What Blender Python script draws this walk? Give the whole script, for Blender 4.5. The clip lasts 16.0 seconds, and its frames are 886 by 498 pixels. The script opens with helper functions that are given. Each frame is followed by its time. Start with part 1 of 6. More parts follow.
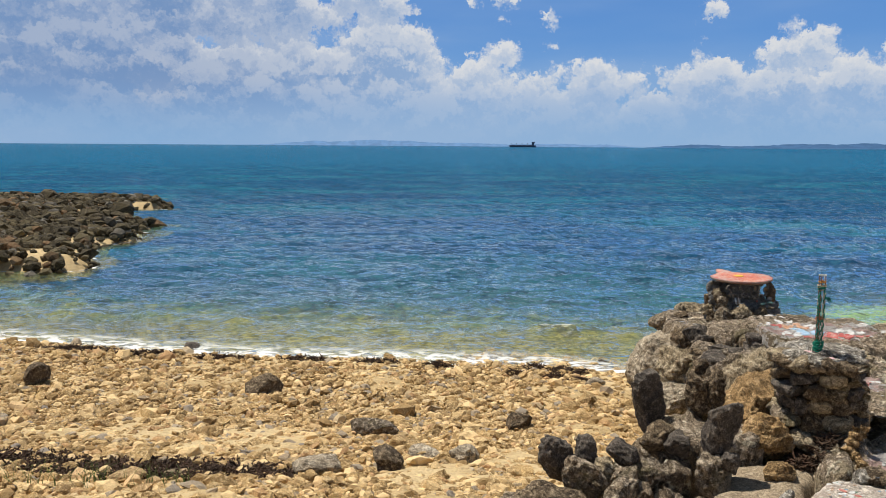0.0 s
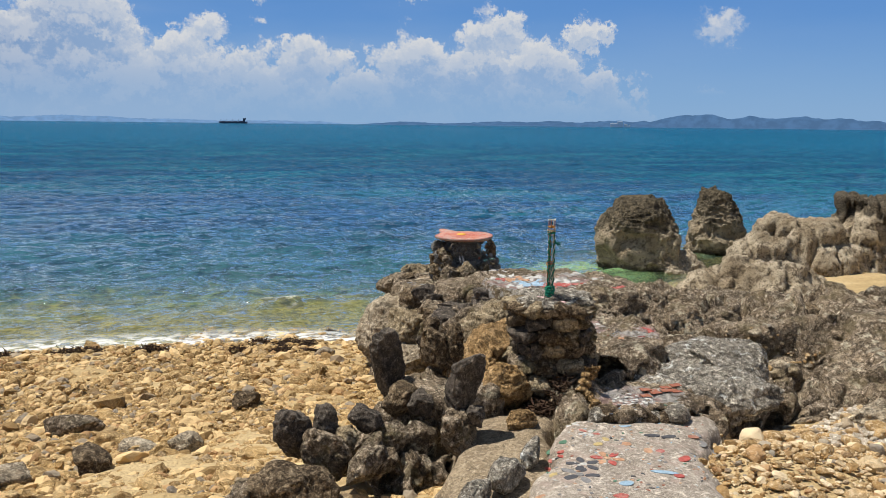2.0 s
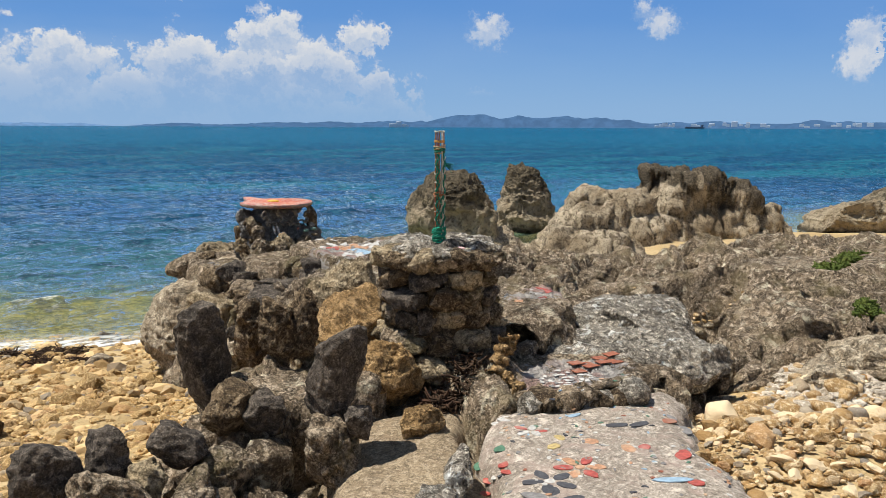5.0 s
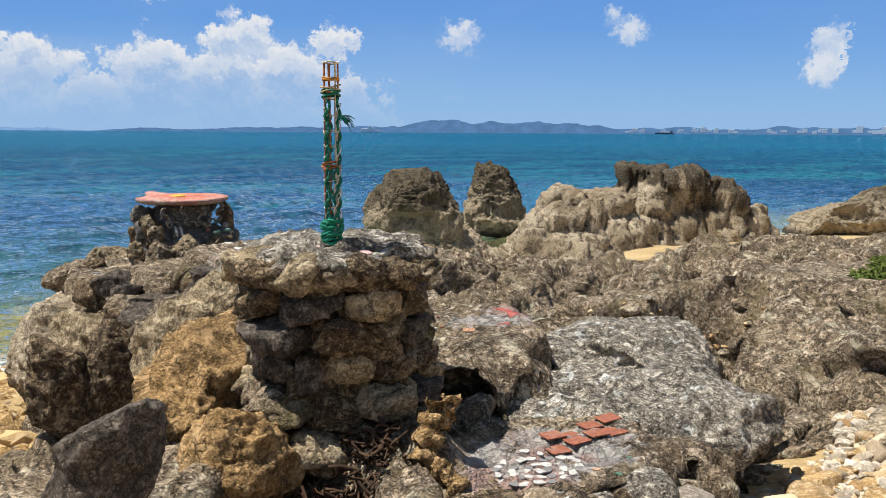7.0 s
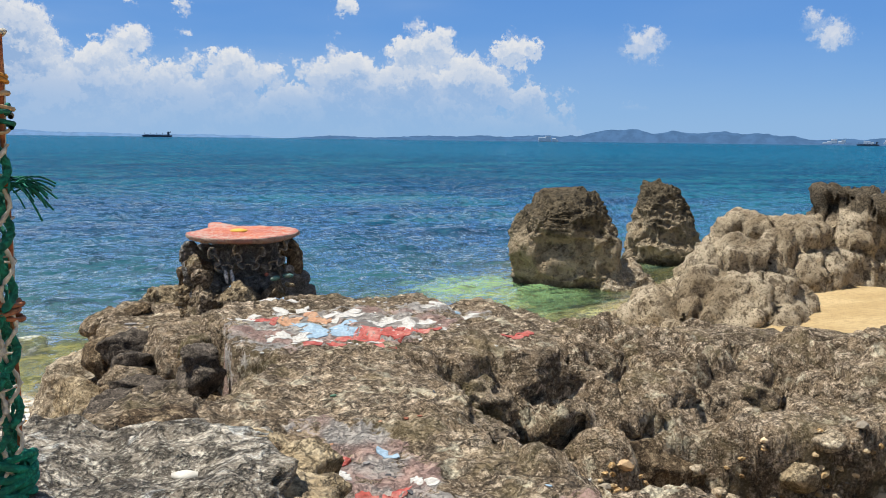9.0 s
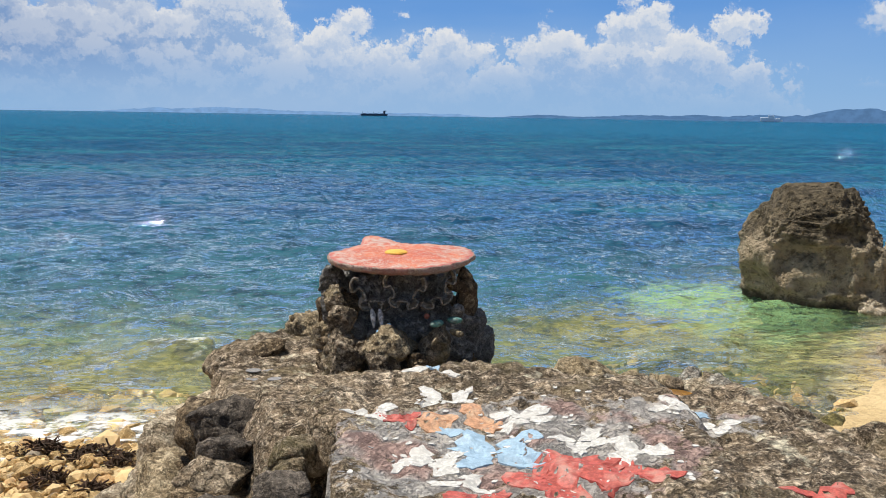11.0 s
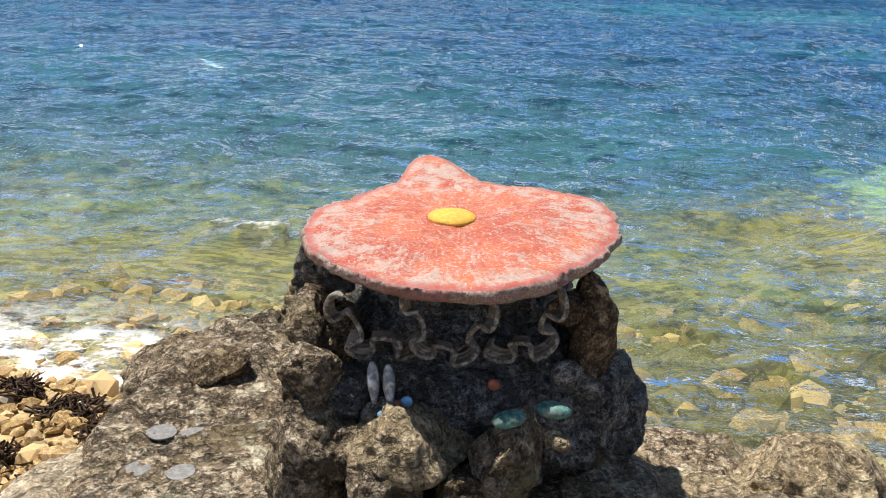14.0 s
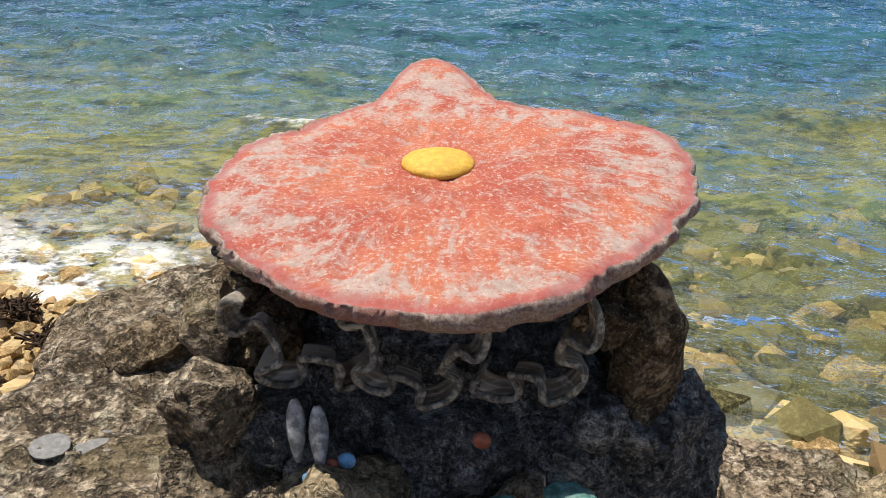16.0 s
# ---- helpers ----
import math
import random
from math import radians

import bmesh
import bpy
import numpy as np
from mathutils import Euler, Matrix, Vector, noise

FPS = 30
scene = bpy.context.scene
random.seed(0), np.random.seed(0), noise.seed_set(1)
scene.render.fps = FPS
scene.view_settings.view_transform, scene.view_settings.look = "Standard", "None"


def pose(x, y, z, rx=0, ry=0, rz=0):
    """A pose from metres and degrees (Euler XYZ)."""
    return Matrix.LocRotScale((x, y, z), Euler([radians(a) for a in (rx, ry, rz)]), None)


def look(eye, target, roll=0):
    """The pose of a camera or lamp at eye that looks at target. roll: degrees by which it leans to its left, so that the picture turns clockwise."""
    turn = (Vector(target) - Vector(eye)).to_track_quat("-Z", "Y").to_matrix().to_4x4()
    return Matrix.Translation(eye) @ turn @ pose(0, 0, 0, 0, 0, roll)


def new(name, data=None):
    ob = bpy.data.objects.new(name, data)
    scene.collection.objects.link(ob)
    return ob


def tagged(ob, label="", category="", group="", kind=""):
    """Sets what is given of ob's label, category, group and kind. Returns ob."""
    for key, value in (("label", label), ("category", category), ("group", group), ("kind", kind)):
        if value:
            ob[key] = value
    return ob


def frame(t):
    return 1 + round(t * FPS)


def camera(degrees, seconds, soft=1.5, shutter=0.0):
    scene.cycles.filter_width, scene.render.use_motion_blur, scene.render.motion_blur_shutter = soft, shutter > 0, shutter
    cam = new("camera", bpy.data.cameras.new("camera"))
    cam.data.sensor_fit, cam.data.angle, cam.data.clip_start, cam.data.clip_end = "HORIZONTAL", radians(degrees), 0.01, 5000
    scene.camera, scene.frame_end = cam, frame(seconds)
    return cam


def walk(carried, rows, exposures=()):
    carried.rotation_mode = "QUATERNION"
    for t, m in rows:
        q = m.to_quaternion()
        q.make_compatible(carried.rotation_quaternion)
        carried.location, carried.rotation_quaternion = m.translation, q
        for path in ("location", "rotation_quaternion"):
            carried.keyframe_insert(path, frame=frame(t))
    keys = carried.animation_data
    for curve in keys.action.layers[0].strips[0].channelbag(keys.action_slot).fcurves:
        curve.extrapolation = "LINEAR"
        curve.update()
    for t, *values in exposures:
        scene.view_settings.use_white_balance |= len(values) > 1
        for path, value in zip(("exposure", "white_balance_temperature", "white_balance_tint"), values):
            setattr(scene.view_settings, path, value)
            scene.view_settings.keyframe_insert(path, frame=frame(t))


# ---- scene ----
cam = camera(56.7, 16.0, soft=0.5)
METRES, EYE, TILT, LEAN, TURN = 15.0, 4.75, -7.2, -0.4, 0.0
ROWS = [
    (0.0, 0.0, 0.0, 0.0, 0.0, 0.0, 0.0),
    (0.5, 0.0064, 0.0061, 0.0018, -7.72, -0.85, 0.96),
    (1.0, 0.0038, 0.0165, -0.0047, -13.43, -1.48, 1.54),
    (1.5, 0.0008, 0.0327, -0.0097, -17.03, -1.84, 1.92),
    (2.0, 0.0013, 0.0537, -0.0147, -19.55, -1.98, 2.17),
    (2.5, 0.0022, 0.0768, -0.0197, -21.7, -2.08, 2.48),
    (3.0, 0.012, 0.1057, -0.0347, -24.06, -2.2, 2.84),
    (3.5, 0.0163, 0.1384, -0.038, -26.98, -2.35, 3.26),
    (4.0, 0.0229, 0.1689, -0.0412, -29.98, -2.52, 3.64),
    (4.5, 0.0244, 0.197, -0.0501, -32.53, -2.67, 3.94),
    (5.0, 0.0331, 0.2244, -0.052, -34.55, -2.78, 4.19),
    (7.5, 0.1621, 0.3615, -0.0586, -36.5, -2.56, 4.29),
    (8.0, 0.1925, 0.3932, -0.0518, -33.46, -2.17, 3.87),
    (8.5, 0.2264, 0.4156, -0.0425, -29.15, -1.68, 3.26),
    (9.0, 0.2533, 0.4383, -0.0389, -24.33, -1.2, 2.63),
    (9.5, 0.2791, 0.4706, -0.0446, -19.34, -0.78, 1.92),
    (10.0, 0.2909, 0.5077, -0.0351, -15.14, -0.71, 1.31),
    (12.5, 0.3274, 0.68, 0.0032, -6.3, -6.73, 0.39),
    (13.0, 0.3378, 0.7178, 0.0033, -4.46, -8.68, -0.06),
    (13.5, 0.3464, 0.7566, 0.0064, -1.62, -11.32, -0.71),
    (14.0, 0.3549, 0.7909, 0.0077, 1.72, -14.26, -1.24),
    (14.5, 0.36, 0.8232, 0.0071, 4.86, -17.52, -1.38),
    (15.0, 0.3635, 0.8468, 0.0066, 6.74, -19.95, -1.18),
    (15.5, 0.3659, 0.8583, 0.0049, 7.12, -21.55, -0.77),
    (16.0, 0.3671, 0.8573, 0.0035, 6.84, -22.32, -0.55),
]
walk(cam, [(t, pose(0, 0, EYE, TILT, LEAN, TURN) @ pose(METRES * x, METRES * y, METRES * z, 90 + pitch, roll, yaw)) for t, x, y, z, yaw, pitch, roll in ROWS],
     [(0.0, -0.05), (2.0, -0.12), (5.0, 0.0), (7.5, 0.22), (8.0, 0.28), (8.8, 0.12), (10.0, 0.06), (12.5, 0.10), (14.0, 0.22), (15.0, 0.06), (16.0, 0.0)])

# ---- world, sun, exposure ----
SUN = Vector((-0.29, 0.25, 0.92)).normalized()          # towards the sun
world = bpy.data.worlds.new("sky")
scene.world = world
world.use_nodes = True


class Nodes:
    """Short hand for building a node tree."""

    def __init__(self, tree):
        self.tree = tree
        tree.nodes.clear()

    def add(self, kind, **values):
        n = self.tree.nodes.new(kind)
        for key, value in values.items():
            self.put(n.inputs[key.replace("_", " ") if key.replace("_", " ") in n.inputs else key], value)
        return n

    def put(self, socket, value):
        if isinstance(value, bpy.types.NodeSocket):
            self.tree.links.new(value, socket)
        elif isinstance(value, bpy.types.Node):
            self.tree.links.new(value.outputs[0], socket)
        else:
            socket.default_value = value

    def attribute(self, name):
        n = self.tree.nodes.new("ShaderNodeAttribute")
        n.attribute_name = name
        return n.outputs["Fac"]

    def math(self, op, a, b=0.0, c=0.0, clamp=False):
        n = self.tree.nodes.new("ShaderNodeMath")
        n.operation, n.use_clamp = op, clamp
        for i, v in enumerate((a, b, c)):
            self.put(n.inputs[i], v)
        return n.outputs[0]

    def remap(self, v, a, b, lo=0.0, hi=1.0):
        n = self.tree.nodes.new("ShaderNodeMapRange")
        n.interpolation_type = "SMOOTHSTEP"
        for i, w in enumerate((v, a, b, lo, hi)):
            self.put(n.inputs[i], w)
        return n.outputs[0]

    def mix(self, f, a, b, blend="MIX"):
        n = self.tree.nodes.new("ShaderNodeMix")
        n.data_type, n.blend_type = "RGBA", blend
        self.put(n.inputs[0], f)
        self.put(n.inputs[6], a if not isinstance(a, tuple) else (*a, 1))
        self.put(n.inputs[7], b if not isinstance(b, tuple) else (*b, 1))
        return n.outputs[2]

    def noise(self, vector, scale, detail=4, rough=0.55, lac=2.0):
        n = self.tree.nodes.new("ShaderNodeTexNoise")
        self.put(n.inputs["Vector"], vector)
        for key, v in (("Scale", scale), ("Detail", detail), ("Roughness", rough), ("Lacunarity", lac)):
            self.put(n.inputs[key], v)
        return n.outputs[0]

    def voronoi(self, vector, scale, feature="F1", out="Distance"):
        n = self.tree.nodes.new("ShaderNodeTexVoronoi")
        n.feature = feature
        self.put(n.inputs["Vector"], vector)
        self.put(n.inputs["Scale"], scale)
        return n.outputs[out]

    def scaled(self, vector, s, shift=(0, 0, 0)):
        n = self.tree.nodes.new("ShaderNodeMapping")
        self.put(n.inputs["Vector"], vector)
        n.inputs["Scale"].default_value = s
        n.inputs["Location"].default_value = shift
        return n.outputs[0]


def build_sky():
    k = Nodes(world.node_tree)
    sky = k.add("ShaderNodeTexSky")
    sky.sky_type, sky.sun_disc = "NISHITA", False
    sky.sun_elevation, sky.sun_rotation = math.asin(SUN.z), math.atan2(SUN.x, SUN.y)
    sky.air_density, sky.dust_density, sky.ozone_density = 1.0, 0.3, 2.2
    way = k.add("ShaderNodeTexCoord").outputs["Generated"]
    sep = k.add("ShaderNodeSeparateXYZ", Vector=way)
    x, y, z = sep.outputs[0], sep.outputs[1], sep.outputs[2]
    # a long bank of cumulus over the sea that ends in the north-east, then single puffs
    turn = k.math("ARCTAN2", x, y)                         # 0 ahead, positive to the east
    warp = k.tree.nodes.new("ShaderNodeTexNoise")
    k.put(warp.inputs["Vector"], k.scaled(way, (26.0, 26.0, 26.0)))
    warp.inputs["Detail"].default_value = 5
    warp.inputs["Roughness"].default_value = 0.62
    bent = k.tree.nodes.new("ShaderNodeVectorMath")
    bent.operation = "MULTIPLY_ADD"
    k.put(bent.inputs[0], warp.outputs["Color"])
    bent.inputs[1].default_value = (0.030, 0.030, 0.030)
    k.put(bent.inputs[2], way)

    def billow(shift):
        """Heaped round lobes at four sizes."""
        total = 0.0
        for scale, amount in ((13.0, 0.50), (31.0, 0.24), (74.0, 0.09)):
            d = k.voronoi(k.scaled(bent.outputs[0], (scale, scale, scale * 1.1), (scale * 0.13, 0.7, 0.3 + shift * scale)), 1.0)
            total = k.math("ADD", total, k.math("MULTIPLY", k.math("SUBTRACT", 0.5, d), amount))
        return total
    lobes, lobes_above = billow(0.0), billow(0.009)
    light = k.remap(k.math("SUBTRACT", lobes, lobes_above), -0.075, 0.085)
    flat = k.add("ShaderNodeCombineXYZ", X=x, Y=y, Z=0.0)
    swell = k.math("SUBTRACT", k.noise(flat, 6.5, 3, 0.6), 0.5)
    top = k.math("ADD", k.remap(turn, -0.20, 0.16, 0.200, 0.112), k.math("MULTIPLY", swell, 0.16))
    top = k.math("SUBTRACT", top, k.remap(turn, 0.52, 0.64, 0.0, 0.20))
    inside = k.math("SUBTRACT", k.math("ADD", top, k.math("MULTIPLY", lobes, 0.30)), z)
    bank = k.math("MULTIPLY", k.remap(inside, -0.004, 0.024), k.remap(z, 0.004, 0.085, 0.10, 0.96))
    crown = k.remap(inside, 0.085, 0.010)
    glow = k.math("ADD", k.math("MULTIPLY", crown, 0.45), k.math("MULTIPLY", light, 0.60), 0.0, True)
    glow = k.math("MULTIPLY", glow, k.remap(z, 0.03, 0.10, 0.62, 1.0))
    glow = k.math("MULTIPLY", glow, k.remap(turn, -0.50, 0.02, 0.55, 1.0))
    grey = k.mix(k.remap(turn, -0.35, 0.10), (0.24, 0.40, 0.72), (0.42, 0.61, 0.92))
    heap = k.mix(glow, grey, (1.02, 1.03, 1.05))
    # single puffs, one to a cell, about half of the cells empty
    cell = k.scaled(bent.outputs[0], (8.5, 8.5, 10.5), (2.4, 1.1, 0.35))
    pick = k.add("ShaderNodeSeparateColor", Color=k.voronoi(cell, 1.0, "F1", "Color"))
    gap = k.math("ADD", k.voronoi(cell, 1.0), k.remap(pick.outputs[0], 0.30, 0.75, 0.16, -0.10))
    puff = k.math("SUBTRACT", k.math("ADD", 0.20, k.math("MULTIPLY", lobes, 0.95)), gap)
    body = k.math("MULTIPLY", k.remap(puff, -0.02, 0.13), k.math("MULTIPLY", k.remap(z, 0.035, 0.065), k.remap(z, 0.185, 0.150)))
    white = k.mix(k.math("ADD", k.math("MULTIPLY", light, 0.55), k.remap(puff, 0.02, 0.16, 0.10, 0.45)), (0.40, 0.60, 0.93), (1.02, 1.03, 1.05))
    veil = k.remap(k.noise(k.scaled(way, (2.2, 2.2, 9.0), (0.4, 1.0, 7.0)), 1.0, 5, 0.5), 0.36, 0.72)
    veil = k.math("MULTIPLY", veil, k.remap(turn, -0.6, 0.8, 0.70, 0.12))
    blue = k.mix(k.remap(z, 0.0, 0.35), (0.20, 0.47, 0.95), (0.09, 0.28, 0.80))
    haze = k.remap(z, 0.0, 0.13, 0.85, 0.0)
    tint = k.mix(haze, blue, (0.38, 0.63, 0.96))
    tint = k.mix(k.remap(z, 0.17, 0.45, 0.0, 0.85), tint, (0.52, 0.66, 0.86))
    base = k.mix(veil, tint, (0.50, 0.68, 0.96))
    base = k.mix(k.math("MULTIPLY", body, 0.78), base, white)
    clouds = k.mix(bank, base, heap)
    # the clouds and haze lie over the clear sky
    clear = k.add("ShaderNodeBackground", Color=sky, Strength=SKY_STRENGTH)
    cloud = k.add("ShaderNodeBackground", Color=clouds, Strength=CLOUD_STRENGTH)
    both = k.add("ShaderNodeMixShader", Fac=k.remap(z, 0.25, 0.80, 0.94, 0.12))
    k.put(both.inputs[1], clear)
    k.put(both.inputs[2], cloud)
    out = k.add("ShaderNodeOutputWorld")
    k.put(out.inputs[0], both)


SKY_STRENGTH, CLOUD_STRENGTH = 0.041, 0.76
build_sky()
lamp = bpy.data.lights.new("sun", "SUN")
lamp.energy, lamp.angle, lamp.color = 5.8, radians(0.55), (1.0, 0.955, 0.88)
sun = new("sun", lamp)
sun.matrix_world = look(SUN * 60, (0, 0, 0))

# ---- number tools ----


def lattice(ix, iy, iz, seed):
    h = (ix * 374761393 + iy * 668265263 + iz * 2147483647 + seed * 1274126177) & 0xFFFFFFFF
    h = ((h ^ (h >> 13)) * 1274126177) & 0xFFFFFFFF
    return ((h ^ (h >> 16)) & 0xFFFFFF) / float(0xFFFFFF) * 2 - 1


def value_noise(p, seed=0):
    """Smooth noise in -1..1 at the points p (n x 3)."""
    i = np.floor(p).astype(np.int64)
    f = p - i
    f = f * f * f * (f * (f * 6 - 15) + 10)
    out = 0
    for dx in (0, 1):
        for dy in (0, 1):
            for dz in (0, 1):
                w = np.abs(1 - dx - f[:, 0]) * np.abs(1 - dy - f[:, 1]) * np.abs(1 - dz - f[:, 2])
                out = out + w * lattice(i[:, 0] + dx, i[:, 1] + dy, i[:, 2] + dz, seed)
    return out


def fbm(p, octaves=4, seed=0, gain=0.5):
    out, amp = 0, 1.0
    for o in range(octaves):
        out = out + amp * value_noise(p * 2.03 ** o + 17.1 * o, seed + o)
        amp *= gain
    return out


def ridged(p, octaves=4, seed=0):
    out, amp = 0, 1.0
    for o in range(octaves):
        out = out + amp * (1 - 2 * np.abs(value_noise(p * 2.1 ** o + 9.7 * o, seed + o)))
        amp *= 0.5
    return out


def cells(p, seed=0):
    """Distance to the nearest and to the second nearest of scattered points."""
    i = np.floor(p).astype(np.int64)
    d1 = np.full(len(p), 9.0)
    d2 = np.full(len(p), 9.0)
    for dx in (-1, 0, 1):
        for dy in (-1, 0, 1):
            for dz in (-1, 0, 1):
                a, b, c = i[:, 0] + dx, i[:, 1] + dy, i[:, 2] + dz
                q = np.stack([a + 0.5 + 0.45 * lattice(a, b, c, seed), b + 0.5 + 0.45 * lattice(a, b, c, seed + 7), c + 0.5 + 0.45 * lattice(a, b, c, seed + 13)], 1)
                d = np.linalg.norm(p - q, axis=1)
                d2 = np.minimum(d2, np.maximum(d, d1))
                d1 = np.minimum(d1, d)
    return d1, d2


def step(x, a, b):
    t = np.clip((x - a) / (b - a), 0, 1)
    return t * t * (3 - 2 * t)


# ---- mesh tools ----


def mesh_from(name, verts, faces, material=None, smooth=True):
    """A mesh from arrays of vertices and of faces of one size."""
    me = bpy.data.meshes.new(name)
    verts, faces = np.asarray(verts, dtype=np.float32), np.asarray(faces, dtype=np.int32)
    n = faces.shape[1]
    me.vertices.add(len(verts))
    me.vertices.foreach_set("co", verts.ravel())
    me.loops.add(faces.size)
    me.loops.foreach_set("vertex_index", faces.ravel())
    me.polygons.add(len(faces))
    me.polygons.foreach_set("loop_start", np.arange(0, faces.size, n, dtype=np.int32))
    me.polygons.foreach_set("use_smooth", np.full(len(faces), smooth))
    me.update(calc_edges=True)
    if material:
        me.materials.append(material)
    return me


def thing(name, label, category, group="", kind="", data=None):
    return tagged(new(name, data), label, category, group, kind)


def part(name, data, parent, label="", m=None):
    """Links a mesh as one part under a thing or under a part."""
    ob = new(name, data)
    ob.parent = parent
    if m is not None:
        ob.matrix_basis = m
    if label:
        ob["label"] = label
    return ob


BALLS = {}


def ball(level):
    if level not in BALLS:
        bm = bmesh.new()
        bmesh.ops.create_icosphere(bm, subdivisions=level, radius=1)
        BALLS[level] = (np.array([v.co[:] for v in bm.verts]), np.array([[v.index for v in f.verts] for f in bm.faces]))
        bm.free()
    return BALLS[level]


def rock_points(size, seed, level=5, boxy=0.75, cuts=14, lump=0.16, grain=0.03, flat_top=False, pits=0.0, split=()):
    """A weathered stone of half sizes size: a rounded block, split along planes, with lumps and grain."""
    rng = np.random.RandomState(seed)
    v, f = ball(level)
    p = np.sign(v) * np.abs(v) ** boxy
    p = p / np.linalg.norm(p, axis=1).max() * 1.18
    size = np.array(size)
    r = float(np.mean(size))
    p = p * (1 + lump * fbm(v * 1.6 + rng.rand(3) * 50, 3, seed))[:, None]
    for c in range(cuts):
        n = rng.normal(size=3)
        n /= np.linalg.norm(n)
        over = np.maximum(p @ n - rng.uniform(0.60, 0.90), 0)
        p = p - over[:, None] * n * rng.uniform(0.75, 1.0)
    for nx, ny, nz, reach in split:
        n = np.array([nx, ny, nz]) / math.sqrt(nx * nx + ny * ny + nz * nz)
        p = p - np.maximum(p @ n - reach * (1 + 0.10 * fbm(p * 3.0 + reach * 9, 3, seed)), 0)[:, None] * n
    if flat_top:
        p[:, 2] = np.minimum(p[:, 2], 0.7 + 0.06 * fbm(p * 2.5, 2, seed))
    w = p * size
    detail = grain * ridged(w / (0.30 * r + 0.03) + rng.rand(3) * 30, 4, seed + 3)
    if pits:
        d1, d2 = cells(w / (0.16 * r + 0.02) + 5, seed)
        detail = detail - pits * np.clip(0.45 - d1, 0, 1)
    nrm = v / np.linalg.norm(v, axis=1)[:, None]
    return w + nrm * (detail * r)[:, None], f


def rock(name, place, size, material, seed, turn=(0, 0, 0), label="", category="rock", group="", parent=None, **shape):
    """One stone; place is the middle of its foot."""
    w, f = rock_points(size, seed, **shape)
    e = np.array(Euler([radians(a) for a in turn]).to_matrix())
    w = w @ e.T
    w[:, 2] -= np.percentile(w[:, 2], 4)
    me = mesh_from(name, w, f, material)
    ob = new(name, me)
    ob.matrix_basis = Matrix.Translation(place)
    if parent:
        ob.parent = parent
        if label:
            ob["label"] = label
        return ob
    return tagged(ob, label, category, group)


def tube(points, radius, sides=7, closed=False):
    """Vertices and faces of a round cord along points."""
    p = np.asarray(points, float)
    t = np.gradient(p, axis=0)
    if closed:
        t = np.roll(p, -1, 0) - np.roll(p, 1, 0)
    t /= np.linalg.norm(t, axis=1)[:, None] + 1e-9
    ref = np.where(np.abs(t[:, 2:3]) > 0.9, np.array([[1.0, 0, 0]]), np.array([[0, 0, 1.0]]))
    a = np.cross(t, ref)
    a /= np.linalg.norm(a, axis=1)[:, None] + 1e-9
    b = np.cross(t, a)
    ang = np.linspace(0, 2 * np.pi, sides, endpoint=False)
    rad = np.broadcast_to(np.asarray(radius, float), (len(p),))
    v = p[:, None] + rad[:, None, None] * (a[:, None] * np.cos(ang)[None, :, None] + b[:, None] * np.sin(ang)[None, :, None])
    n = len(p)
    rows = range(n if closed else n - 1)
    f = [[i * sides + j, i * sides + (j + 1) % sides, ((i + 1) % n) * sides + (j + 1) % sides, ((i + 1) % n) * sides + j] for i in rows for j in range(sides)]
    return v.reshape(-1, 3), np.array(f)


def join(pieces):
    vs, fs, n = [], [], 0
    for v, f in pieces:
        vs.append(v)
        fs.append(np.asarray(f) + n)
        n += len(v)
    return np.concatenate(vs), np.concatenate(fs)


# ---- materials ----


def material(name):
    m = bpy.data.materials.new(name)
    m.use_nodes = True
    k = Nodes(m.node_tree)
    out = k.add("ShaderNodeOutputMaterial")
    return m, k, out


